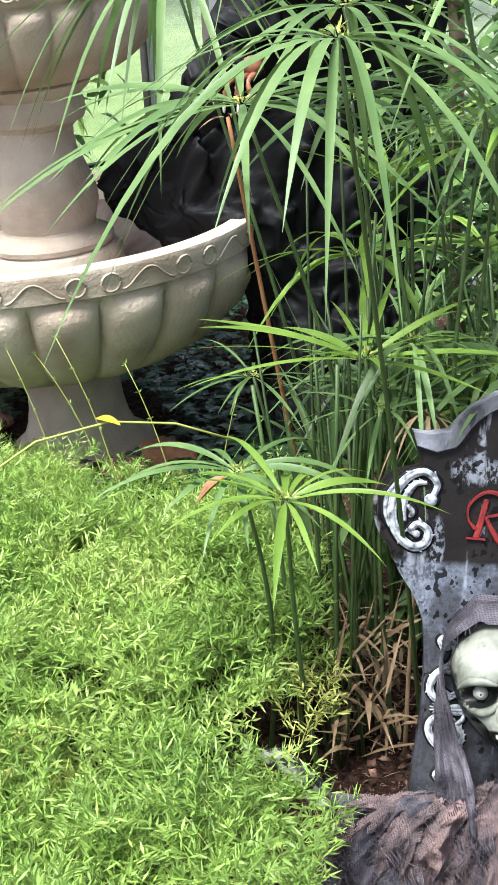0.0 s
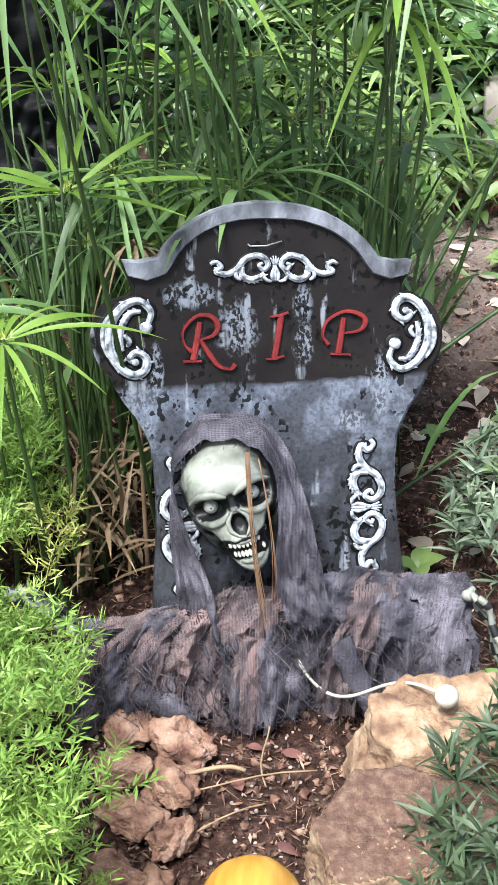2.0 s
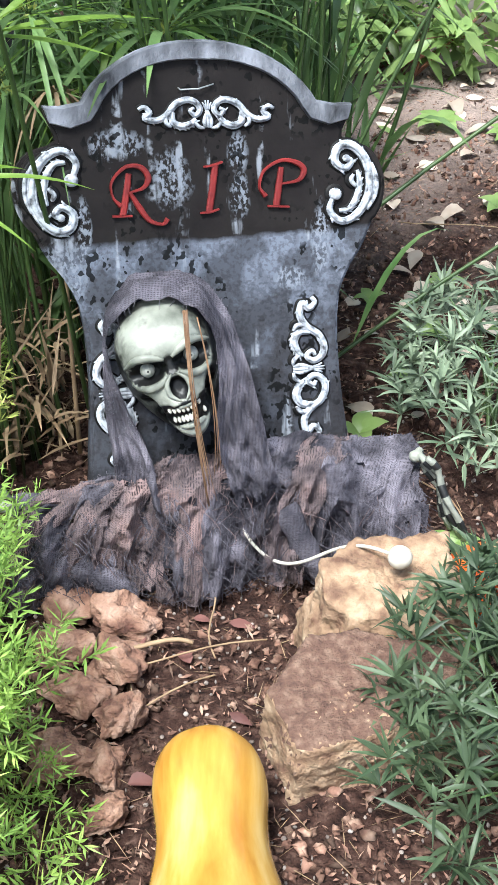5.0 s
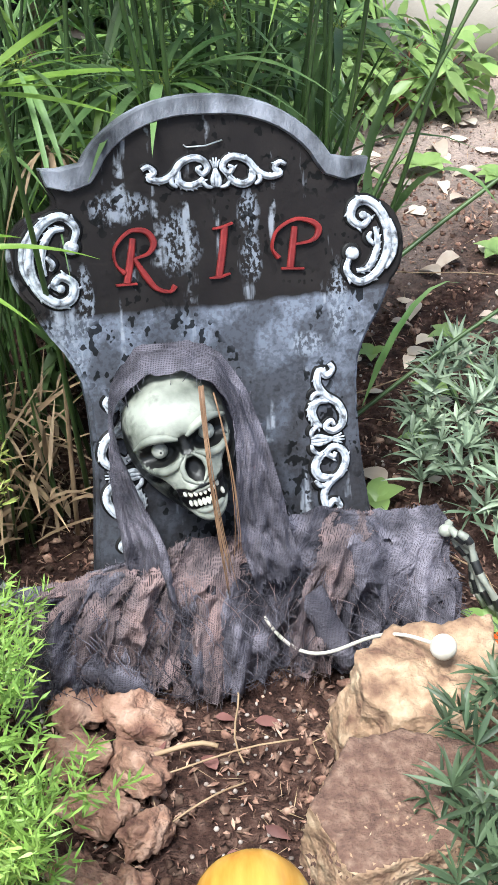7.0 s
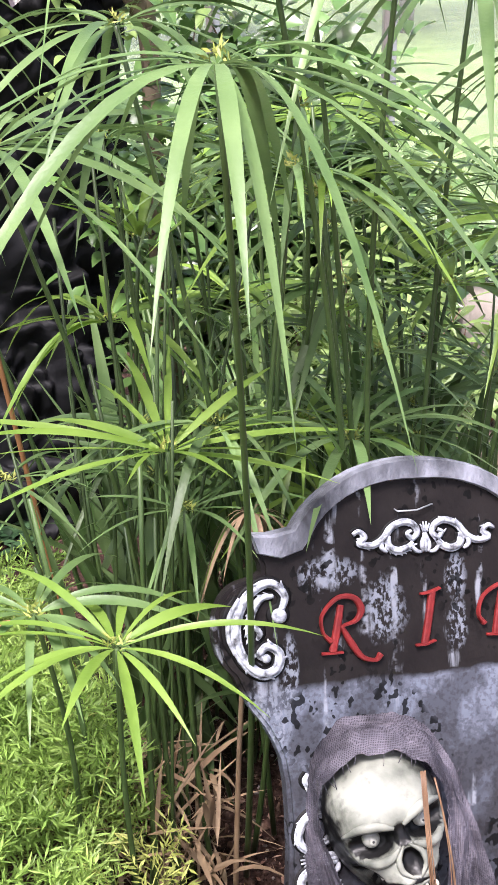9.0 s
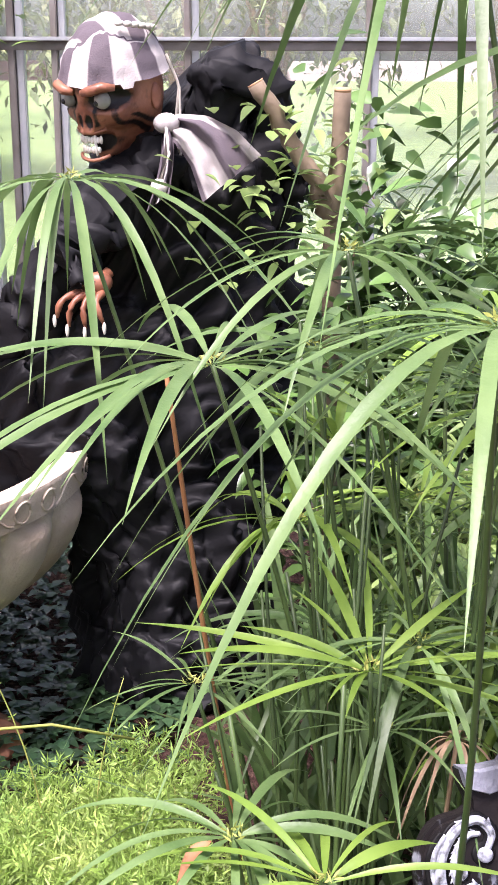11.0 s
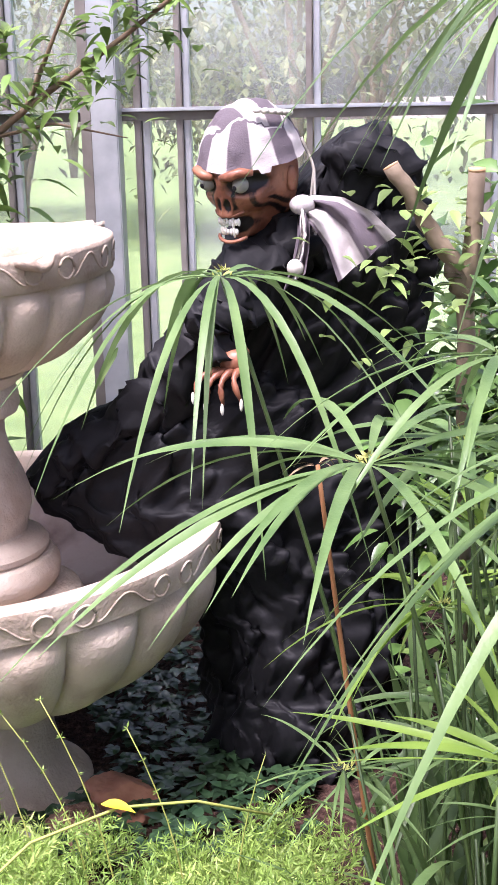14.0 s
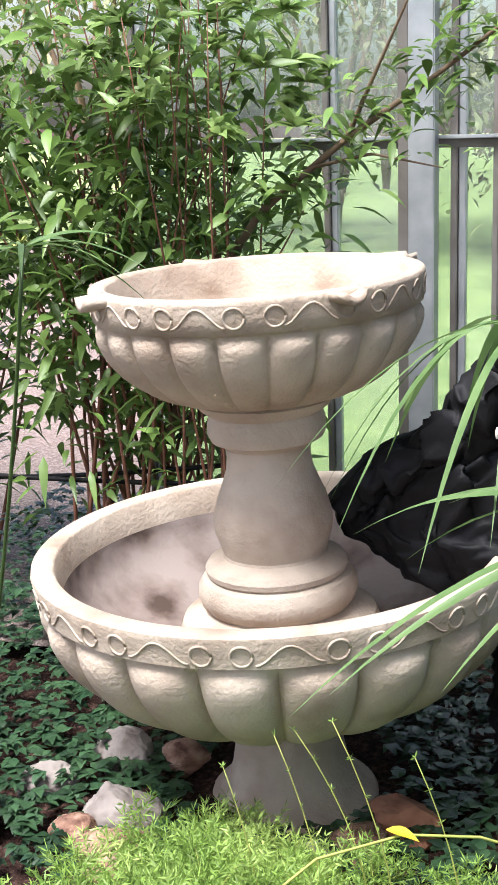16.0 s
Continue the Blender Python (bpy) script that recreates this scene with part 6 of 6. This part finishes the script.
    bumps = [((-0.33, -0.9, 0.16), 0.15, 0.014), ((0.33, -0.9, 0.16), 0.15, 0.014), ((0, -1, 0.10), 0.1, 0.006), ((-0.62, -0.72, -0.25), 0.2, 0.012), ((0.62, -0.72, -0.25), 0.2, 0.012), ((0, -0.8, -0.85), 0.25, 0.020),
             ((0, -1, -0.40), 0.22, 0.012), ((-0.7, -0.35, -0.75), 0.34, -0.026), ((0.7, -0.35, -0.75), 0.34, -0.026), ((-0.5, -0.8, -0.55), 0.16, -0.012), ((0.5, -0.8, -0.55), 0.16, -0.012)]
    hollows = [(-0.042, 0.006, 0.031, 0.022, 0.014, 2), (0.042, 0.006, 0.031, 0.022, 0.014, 2), (-0.009, -0.034, 0.007, 0.014, 0.008, 2), (0.009, -0.034, 0.007, 0.014, 0.008, 2), (0.0, -0.080, 0.033, 0.023, 0.016, 2), (-0.036, 0.036, 0.020, 0.003, 0.002, 2), (0.036, 0.036, 0.020, 0.003, 0.002, 2), (0.0, 0.040, 0.003, 0.020, 0.003, 2)]
    p, f, fs = sculpt(6, (0.084, 0.108, 0.130), bumps, hollows)
    paint = np.zeros(len(p))
    front = p[:, 1] < 0.02
    for x, z, rx, rz, _, _ in hollows:
        q = ((p[:, 0] - x) / rx) ** 2 + ((p[:, 2] - z) / rz) ** 2
        paint = np.maximum(paint, np.where(front, np.clip((1.05 - q) / 0.5, 0, 1), 0))
    for sx in (-1, 1):
        for cx, w, z0, z1 in ((0.056, 0.005, -0.10, -0.01), (0.068, 0.003, -0.09, -0.03), (0.024, 0.004, -0.045, 0.0)):
            run = np.clip(1.3 - ((p[:, 0] - sx * cx) / w) ** 2, 0, 1) * (p[:, 2] > z0) * (p[:, 2] < z1) * front
            paint = np.maximum(paint, 0.55 * run)
    paint += 0.22 * np.array([fbm(*(q * 40), 3) for q in p])
    s.add(moved(m, p), f, 1, paint)
    for sx in (-1, 1):
        v, f = ball((sx * 0.039, -0.098, 0.006), (0.0165, 0.0165, 0.0165))
        s.add(moved(m, v), f, 3)
        v, f = ball((sx * 0.039 - 0.004, -0.1135, 0.003), (0.005, 0.003, 0.005))
        s.add(moved(m, v), f, 2)
        v, f = tube([(sx * 0.010, -0.122, 0.024), (sx * 0.030, -0.123, 0.028), (sx * 0.052, -0.112, 0.034), (sx * 0.068, -0.094, 0.030)], 0.009, 8, lambda u: 0.7 + 0.5 * math.sin(math.pi * u))
        s.add(moved(m, v), f, 1)
        v, f = ball((sx * 0.083, 0.014, -0.01), (0.007, 0.016, 0.026))
        s.add(moved(m, v), f, 1)
    for row, z, cnt in ((0, -0.068, 4), (1, -0.092, 3)):
        for k in range(-cnt, cnt + 1):
            a = k * 0.2
            long = (0.0105 if abs(k) == 2 else 0.0075) * (0.8 + 0.4 * ((k * 7) % 5) / 4)
            v, f = ball((0.032 * math.sin(a), -0.083 - 0.020 * math.cos(a), z + (-0.003 if row == 0 else 0.002)), (0.0036, 0.0042, long), None, 6, 6)
            s.add(moved(m, v), f, 4)
    for z, h in ((-0.054, 0.0030), (-0.106, 0.0038)):
        v, f = tube([(0.036 * math.sin(a), -0.078 - 0.030 * math.cos(a), z - 0.004 * math.cos(2 * a)) for a in np.linspace(-1.2, 1.2, 12)], h, 7)
        s.add(moved(m, v), f, 1)
    # striped head scarf
    v, f = icosphere(5)
    keep = v[:, 2] > 0.14
    p = v * np.array((0.103, 0.122, 0.142))
    p[:, 2] += 0.004
    p *= (1 + 0.035 * np.array([fbm(*(q * 5), 3) for q in v]))[:, None]
    ridge = (np.abs(v[:, 2] - 0.19) < 0.05)
    p[ridge] *= 1.03
    az = np.arctan2(v[:, 0], -v[:, 1])
    fk = [q for q in f if all(keep[list(q)])]
    k0 = s.count
    s.add(moved(m, p), fk, 5, band=np.where(v[:, 2] < 0.74 + 0.1 * np.sin(3 * az), 4.0 + az * 2.1, 4.3 + v[:, 1] * 2.6 + v[:, 0]))
    for q in range(2):
        pts = [(0.085, 0.06, 0.06), (0.105, 0.065, 0.0), (0.10 + 0.01 * q, 0.05, -0.06), (0.12, 0.02, -0.12 - 0.03 * q)]
        pts = np.array(pts)
        t = np.linspace(0, 3, 12)
        pts = np.stack([np.interp(t, range(4), pts[:, k]) for k in range(3)], 1)
        v, f = tube(pts, 0.003, 6)
        s.add(moved(m, v), f, 6)
    for a in np.linspace(-0.6, 2.4, 15):
        v, f = ball((0.07 * math.sin(a) + 0.01, 0.07 * math.cos(a) + 0.01, 0.122 - 0.02 * math.cos(a)), (0.010, 0.010, 0.006), None, 5, 7)
        s.add(moved(m, v), f, 6)
    # striped neckerchief, knot and pompon
    for path, w, ph in ((((-0.60, 3.04, 1.335), (-0.595, 3.0, 1.29), (-0.60, 2.985, 1.24), (-0.612, 2.98, 1.19)), 0.030, 0.0), (((-0.60, 3.05, 1.335), (-0.55, 3.0, 1.325), (-0.505, 2.985, 1.29), (-0.47, 2.98, 1.235)), 0.075, 0.6)):
        p = np.array(path)
        t = np.linspace(0, 3, 24)
        p = np.stack([np.interp(t, range(4), p[:, k]) for k in range(3)], 1)
        pts, band = [], []
        for i in range(24):
            for j in range(16):
                u = j / 15 - 0.5
                g = 0.35 + 0.65 * i / 23
                fold = 0.016 * math.sin(u * 14 + i * 0.2) + 0.006 * fbm(u * 5, i * 0.2, ph)
                pts.append((p[i, 0] + u * 2 * w * g * 0.75, p[i, 1] + fold - 0.012, p[i, 2] + u * w * g * 1.2))
                band.append(2 + u * 2.6 + ph)
        s.add(pts, grid_faces(24, 16), 5, band)
    v, f = ball((-0.598, 3.015, 1.335), (0.026, 0.022, 0.020))
    s.add(v, f, 5, band=np.full(len(v), 0.2))
    v, f = ball((-0.610, 2.965, 1.218), (0.017, 0.017, 0.017))
    s.add(v, f, 6)
    v, f = tube([(-0.598, 2.998, 1.33), (-0.59, 2.97, 1.28), (-0.608, 2.963, 1.232)], 0.003, 6)
    s.add(v, f, 6)
    ob = part("robed_figure_prop", s, [ROBE, FLESH, VOID, EYE_GREY, TOOTH, STRIPE, CORD])
    tagged(ob, "robed ghoul prop with striped head scarf leaning over the fountain", "ghoul prop")


build_robed_figure()


# ---- stones, squash and small things ----
def stone(name, label, category, center, radii, mat, seed, rough=0.12, flat=0.25, turn=0.0, cuts=7, group=""):
    """A broken stone: a ball cut by random planes, then worn."""
    rng = np.random.default_rng(seed)
    v, f = icosphere(6 if radii[0] > 0.12 else 5)
    for k in range(cuts):
        d = rng.normal(size=3)
        d /= np.linalg.norm(d)
        h = rng.uniform(0.55, 0.82)
        over = np.maximum(0, v @ d - h)
        v = v - over[:, None] * d * 0.97
    v = v * (1 + rough * np.array([fbm(*(q * 1.6 + seed), 4) for q in v]))[:, None]
    v = v * (1 + 0.05 * np.array([fbm(*(q * 7 + seed), 4) for q in v]))[:, None]
    v = v * (1 + 0.018 * np.array([fbm(*(q * 22 + seed), 3) for q in v]))[:, None]
    v[:, 2] = np.maximum(v[:, 2], -0.6)
    s = Shape()
    s.add(moved(Matrix.Translation(center) @ Matrix.Rotation(radians(turn), 4, "Z") @ Matrix.Diagonal((*radii, 1)), v), f)
    return tagged(part(name, s, mat), label, category, group)


def block(name, label, center, planes, mats, seed, wear):
    """A quarried block: the solid inside a few planes (normal, distance), worn and pitted. The second material crusts the top."""
    v, f = icosphere(6)
    r = np.full(len(v), 0.32)
    for d, h in planes:
        d = np.array(d, float)
        k = v @ (d / np.linalg.norm(d))
        r = np.minimum(r, np.where(k > 0.02, h / np.maximum(k, 0.02), 9))
    p = v * r[:, None]
    jag = np.array([fbm(*(q * 11 + seed), 3) for q in p])
    pit = np.array([fbm(*(q * 60 + seed), 4) for q in p])
    fine = np.array([fbm(*(q * 160 + seed), 3) for q in p])
    p = p + v * (wear * jag + 0.0045 * pit + 0.0022 * fine)[:, None]
    s = Shape()
    s.add(p + np.array(center), f)
    nor = np.array([np.cross(p[q[1]] - p[q[0]], p[q[2]] - p[q[0]]) for q in f])
    nor /= np.linalg.norm(nor, axis=1)[:, None] + 1e-12
    s.m = [int(n[2] > 0.62 + 0.25 * jag[q[0]]) for n, q in zip(nor, f)]
    return tagged(part(name, s, mats), label, "rock", "rocks in the bed")


block("rock", "large pale ochre limestone rock on the soil", (0.29, 1.42, 0.04), [((0.05, -0.2, 1), 0.080), ((-1, -0.15, 0.25), 0.104), ((-0.7, -0.7, 0.2), 0.098), ((0, -1, 0.3), 0.085), ((0, 1, 0.1), 0.088), ((-0.7, 0.7, 0.2), 0.100), ((1, 0, 0.2), 0.115), ((0, 0, -1), 0.06)], [ROCK, ROCK], 3.0, 0.016)
block("rock", "broad flat-topped sandstone rock with brown soil-crusted top", (0.235, 1.24, 0.03), [((0, -0.12, 1), 0.062), ((0.232, -0.973, 0.0), 0.070), ((-0.924, -0.383, 0.1), 0.110), ((-0.83, 0.557, 0.15), 0.104), ((-0.2, 0.98, 0.1), 0.103), ((0.3, 0.954, 0.1), 0.105), ((1, 0, 0), 0.135), ((0, 0, -1), 0.06)], [ROCK, ROCK_BROWN], 8.0, 0.009)
for i, (x, y, rx, ry, rz) in enumerate(((-0.085, 1.475, 0.055, 0.045, 0.055), (-0.090, 1.392, 0.046, 0.055, 0.055), (-0.165, 1.505, 0.042, 0.04, 0.05), (-0.165, 1.425, 0.040, 0.045, 0.05), (-0.078, 1.290, 0.030, 0.050, 0.045), (-0.088, 1.210, 0.032, 0.042, 0.04), (-0.14, 1.33, 0.04, 0.05, 0.045), (-0.15, 1.22, 0.04, 0.06, 0.04), (-0.082, 1.13, 0.03, 0.04, 0.03))):
    stone("edging_stone", "rough reddish clay stone edging the bed", "stone", (x, y, 0.005), (rx, ry, rz * 0.75), CLAYROCK, 30 + i, 0.34, cuts=12, turn=40 * i, group="edging stones")
for i, (x, y, rx, rz, mt) in enumerate(((-1.655, 2.83, 0.105, 0.085, COBBLE), (-1.60, 2.66, 0.11, 0.07, ROCK), (-1.46, 2.62, 0.075, 0.05, COBBLE), (-1.78, 3.10, 0.09, 0.07, COBBLE), (-1.90, 2.92, 0.08, 0.05, COBBLE), (-1.99, 2.72, 0.08, 0.06, CLAYROCK), (-1.72, 2.72, 0.07, 0.05, CLAYROCK), (-1.62, 3.12, 0.07, 0.05, CLAYROCK), (-1.10, 2.86, 0.085, 0.05, CLAYROCK), (-1.02, 2.98, 0.09, 0.06, TERRACOTTA), (-1.18, 2.78, 0.07, 0.04, COBBLE))):
    stone("cobblestone", "rounded weathered stone lying in ivy by the fountain foot", "stone", (x, y, 0.02), (rx, rx * 0.8, rz), mt, 60 + i, 0.10, cuts=4, turn=57 * i, group="stones by the fountain")


def build_squash():
    root = thing("butternut_squash", "yellow-orange butternut squash lying on the soil", "squash")
    prof = [(0.002, 0.0), (0.028, 0.006), (0.045, 0.022), (0.053, 0.045), (0.054, 0.07), (0.050, 0.10), (0.050, 0.13), (0.058, 0.17), (0.069, 0.21), (0.072, 0.245), (0.064, 0.28), (0.04, 0.305), (0.012, 0.313), (0.001, 0.312)]
    p = np.array(prof)
    t = np.linspace(0, 1, len(p))
    q = np.linspace(0, 1, 46)
    p = np.stack([np.interp(q, t, p[:, 0]), np.interp(q, t, p[:, 1])], 1)
    for k in range(3):
        p[1:-1] = (p[:-2] + 2 * p[1:-1] + p[2:]) / 4
    s = Shape()
    v, f = lathe([tuple(a) for a in p], 48, lambda a, i: 1 + 0.012 * math.cos(5 * a) + 0.006 * math.cos(11 * a + 1))
    s.add(moved(Matrix.Translation((0.043, 1.195, 0.062)) @ Matrix.Rotation(radians(3), 4, "Z") @ Matrix.Rotation(radians(92), 4, "X") @ Matrix.Scale(1.33, 4), v), f)
    part("flesh", s, SQUASH, root)
    s = Shape()
    s.add(*tube([(0.064, 0.785, 0.075), (0.067, 0.765, 0.08), (0.071, 0.745, 0.09)], 0.011, 8, lambda u: 1 + 0.3 * math.cos(3 * u)))
    part("stalk", s, STRAW, root, "dry stub of a stalk")
    root = thing("pumpkin", "small bright orange ribbed pumpkin beside the rock", "pumpkin")
    s = Shape()
    v, f = lathe([(0.075 * math.sin(a) + 0.001, 0.058 * -math.cos(a)) for a in np.linspace(0.02, math.pi - 0.1, 20)], 60, lambda a, i: 0.94 + 0.07 * abs(math.sin(5 * a)) ** 0.6)
    s.add(v + np.array((0.448, 1.475, 0.045)), f)
    part("flesh", s, PUMPKIN, root)
    s = Shape()
    s.add(*tube([(0.448, 1.475, 0.095), (0.450, 1.473, 0.115), (0.458, 1.47, 0.128)], 0.008, 7))
    part("stalk", s, STRAW, root)


build_squash()


def build_small():
    rng = np.random.default_rng(44)
    np.random.seed(44)
    root = thing("corded_ball", "off-white cord ending in a small ball on the rock", "cord")
    s = Shape()
    pts = np.array([(0.085, 1.62, 0.07), (0.105, 1.575, 0.055), (0.14, 1.545, 0.04), (0.18, 1.52, 0.06), (0.225, 1.505, 0.105), (0.265, 1.475, 0.138), (0.302, 1.436, 0.148)])
    t = np.linspace(0, 6, 40)
    p = np.stack([np.interp(t, range(7), pts[:, k]) for k in range(3)], 1)
    for k in range(20):
        p[1:-1] = (p[:-2] + 2 * p[1:-1] + p[2:]) / 4
    s.add(*tube(p, 0.0026, 7))
    part("cord", s, CORD, root)
    s = Shape()
    v, f = ball((0.311, 1.428, 0.150), (0.0175, 0.0175, 0.0165), None, 12, 16)
    s.add(v * (1 + 0.0), f)
    part("ball", s, CORD, root)
    # straws and twigs on the soil
    for i, (x, y, ln, a) in enumerate(((0.045, 1.47, 0.16, 92), (-0.03, 1.42, 0.10, 5), (0.02, 1.40, 0.22, 14), (0.32, 1.86, 0.12, -8), (0.41, 1.75, 0.16, -62), (0.0, 1.33, 0.12, 30), (0.42, 2.3, 0.25, 20), (0.6, 2.7, 0.3, -15), (0.03, 1.2, 0.14, 60))):
        s = Shape()
        d = np.array((math.cos(radians(a)), math.sin(radians(a)), 0.0)) * ln
        q = np.linspace(-0.5, 0.5, 8)[:, None]
        p = np.array((x, y, 0.008)) + d * q + np.array((0, 0, 0.004)) * np.cos(q * 6) + np.array((0.006, 0.004, 0)) * np.sin(q * 7)
        s.add(*tube(p, 0.0014 + 0.0022 * (i == 1), 6))
        tagged(part("twig", s, STRAW), "dry straw-coloured twig on the soil", "twig", "twigs on the soil")
    # mulch chips, leaf litter, weeds
    s = Shape()
    n = 21000
    x, y = rng.uniform(-0.35, 1.0, n), 0.85 + 3.2 * rng.random(n) ** 1.7
    z = np.array([ground_height(a, b) for a, b in zip(x, y)])
    base = np.stack([x, y, z + 0.005], 1)
    w = np.stack([rng.normal(0, 1, n), rng.normal(0, 1, n), rng.normal(0.15, 0.35, n)], 1)
    ribbons(base, w, rng.uniform(0.004, 0.020, n) * rng.uniform(0.6, 1.3, n), rng.uniform(0.003, 0.009, n), 0.0, 2, 0.4, 0.5, 0, s, rng.uniform(-1, 1, n))
    n = 1500
    x, y = rng.uniform(-0.3, 0.9, n), 0.9 + 2.8 * rng.random(n) ** 1.6
    z = np.array([ground_height(a, b) for a, b in zip(x, y)])
    w = np.stack([rng.normal(0, 1, n), rng.normal(0, 1, n), rng.normal(0.05, 0.15, n)], 1)
    ribbons(np.stack([x, y, z + 0.004], 1), w, rng.uniform(0.02, 0.07, n), rng.uniform(0.001, 0.0022, n), 0.05, 2, 0.5, 0.3, 1, s)
    for k in range(5200):
        a, b = rng.uniform(-0.25, 0.9), 0.9 + 2.4 * rng.random() ** 1.7
        big = rng.random() < 0.55
        v, f = ball((0, 0, 0), rng.uniform(0.003, 0.010, 3) if big else rng.uniform(0.0012, 0.0042, 3), None, 4, 6)
        v = v * (1 + 0.35 * rng.normal(0, 1, (len(v), 1))) if big else v
        s.add(v + np.array((a, b, ground_height(a, b) + 0.002)), f, 3 if big else 2)
    tagged(part("mulch", s, [CHIP, STRAW, GRIT, CHIP]), "scattered bark mulch, straw bits and grit on soil", "mulch", kind="stuff")
    for i in range(150):
        x, y = rng.uniform(0.26, 1.05), rng.uniform(1.9, 4.0)
        if i < 9:
            x, y = rng.uniform(-0.08, 0.12), rng.uniform(1.1, 1.5)
        a = rng.uniform(0, 6.28)
        ln = rng.uniform(0.03, 0.10) if i >= 9 else rng.uniform(0.03, 0.055)
        s = ribbons([(x, y, ground_height(x, y) + 0.012)], [(math.cos(a), math.sin(a), 0.25)], ln, ln * 0.5, 0.5, 6, 0.7, 0.8 * rng.uniform(-1, 1))
        tagged(part("dead_leaf", s, REDLEAF if i < 9 else DRYLEAF), "curled dead leaf lying on the soil", "leaf", "leaf litter")
    for i, (x, y, k, sz) in enumerate(((0.30, 1.93, 4, 0.075), (0.235, 1.53, 2, 0.04), (0.40, 2.1, 4, 0.05), (0.46, 2.25, 5, 0.07), (0.52, 2.45, 5, 0.06), (0.36, 2.4, 4, 0.05), (0.62, 2.25, 4, 0.06), (0.70, 2.8, 5, 0.08), (0.42, 1.62, 5, 0.06), (0.80, 3.2, 6, 0.1), (0.62, 3.3, 6, 0.1), (0.95, 3.6, 6, 0.12))):
        root = thing("weed", "small fresh green weed growing in the soil", "weed", "weeds in the bed")
        for j in range(k):
            a = 6.28 * j / k + rng.uniform(-0.4, 0.4)
            part("leaf", ribbons([(x, y, 0.0)], [(math.cos(a) * 0.8, math.sin(a) * 0.8, 0.7)], sz, sz * 0.5, 0.5, 6, 0.75, 0.25), LIGHTLEAF, root)
    # thin dark irrigation pipes behind the basin
    for a, b in (((-3.4, 4.3, 0.32), (-1.5, 3.85, 0.62)), ((-3.4, 4.0, 0.47), (-1.4, 3.9, 0.53))):
        s = Shape()
        q = np.linspace(0, 1, 10)[:, None]
        s.add(*tube(np.array(a) + (np.array(b) - np.array(a)) * q - np.array((0, 0, 0.03)) * np.sin(math.pi * q), 0.008, 8))
        tagged(part("pipe", s, BLACK), "thin black irrigation pipe among the shrub stems", "pipe", "pipes")
    # curled brown leaf held in the sedge
    s = ribbons([(-0.455, 1.80, 0.565)], [(-0.6, -0.5, -0.45)], 0.06, 0.022, 0.1, 6, 0.8, 0.9)
    tagged(part("withered_leaf", s, STEM_BROWN), "curled orange-brown withered leaf caught in the sedge", "leaf")


build_small()
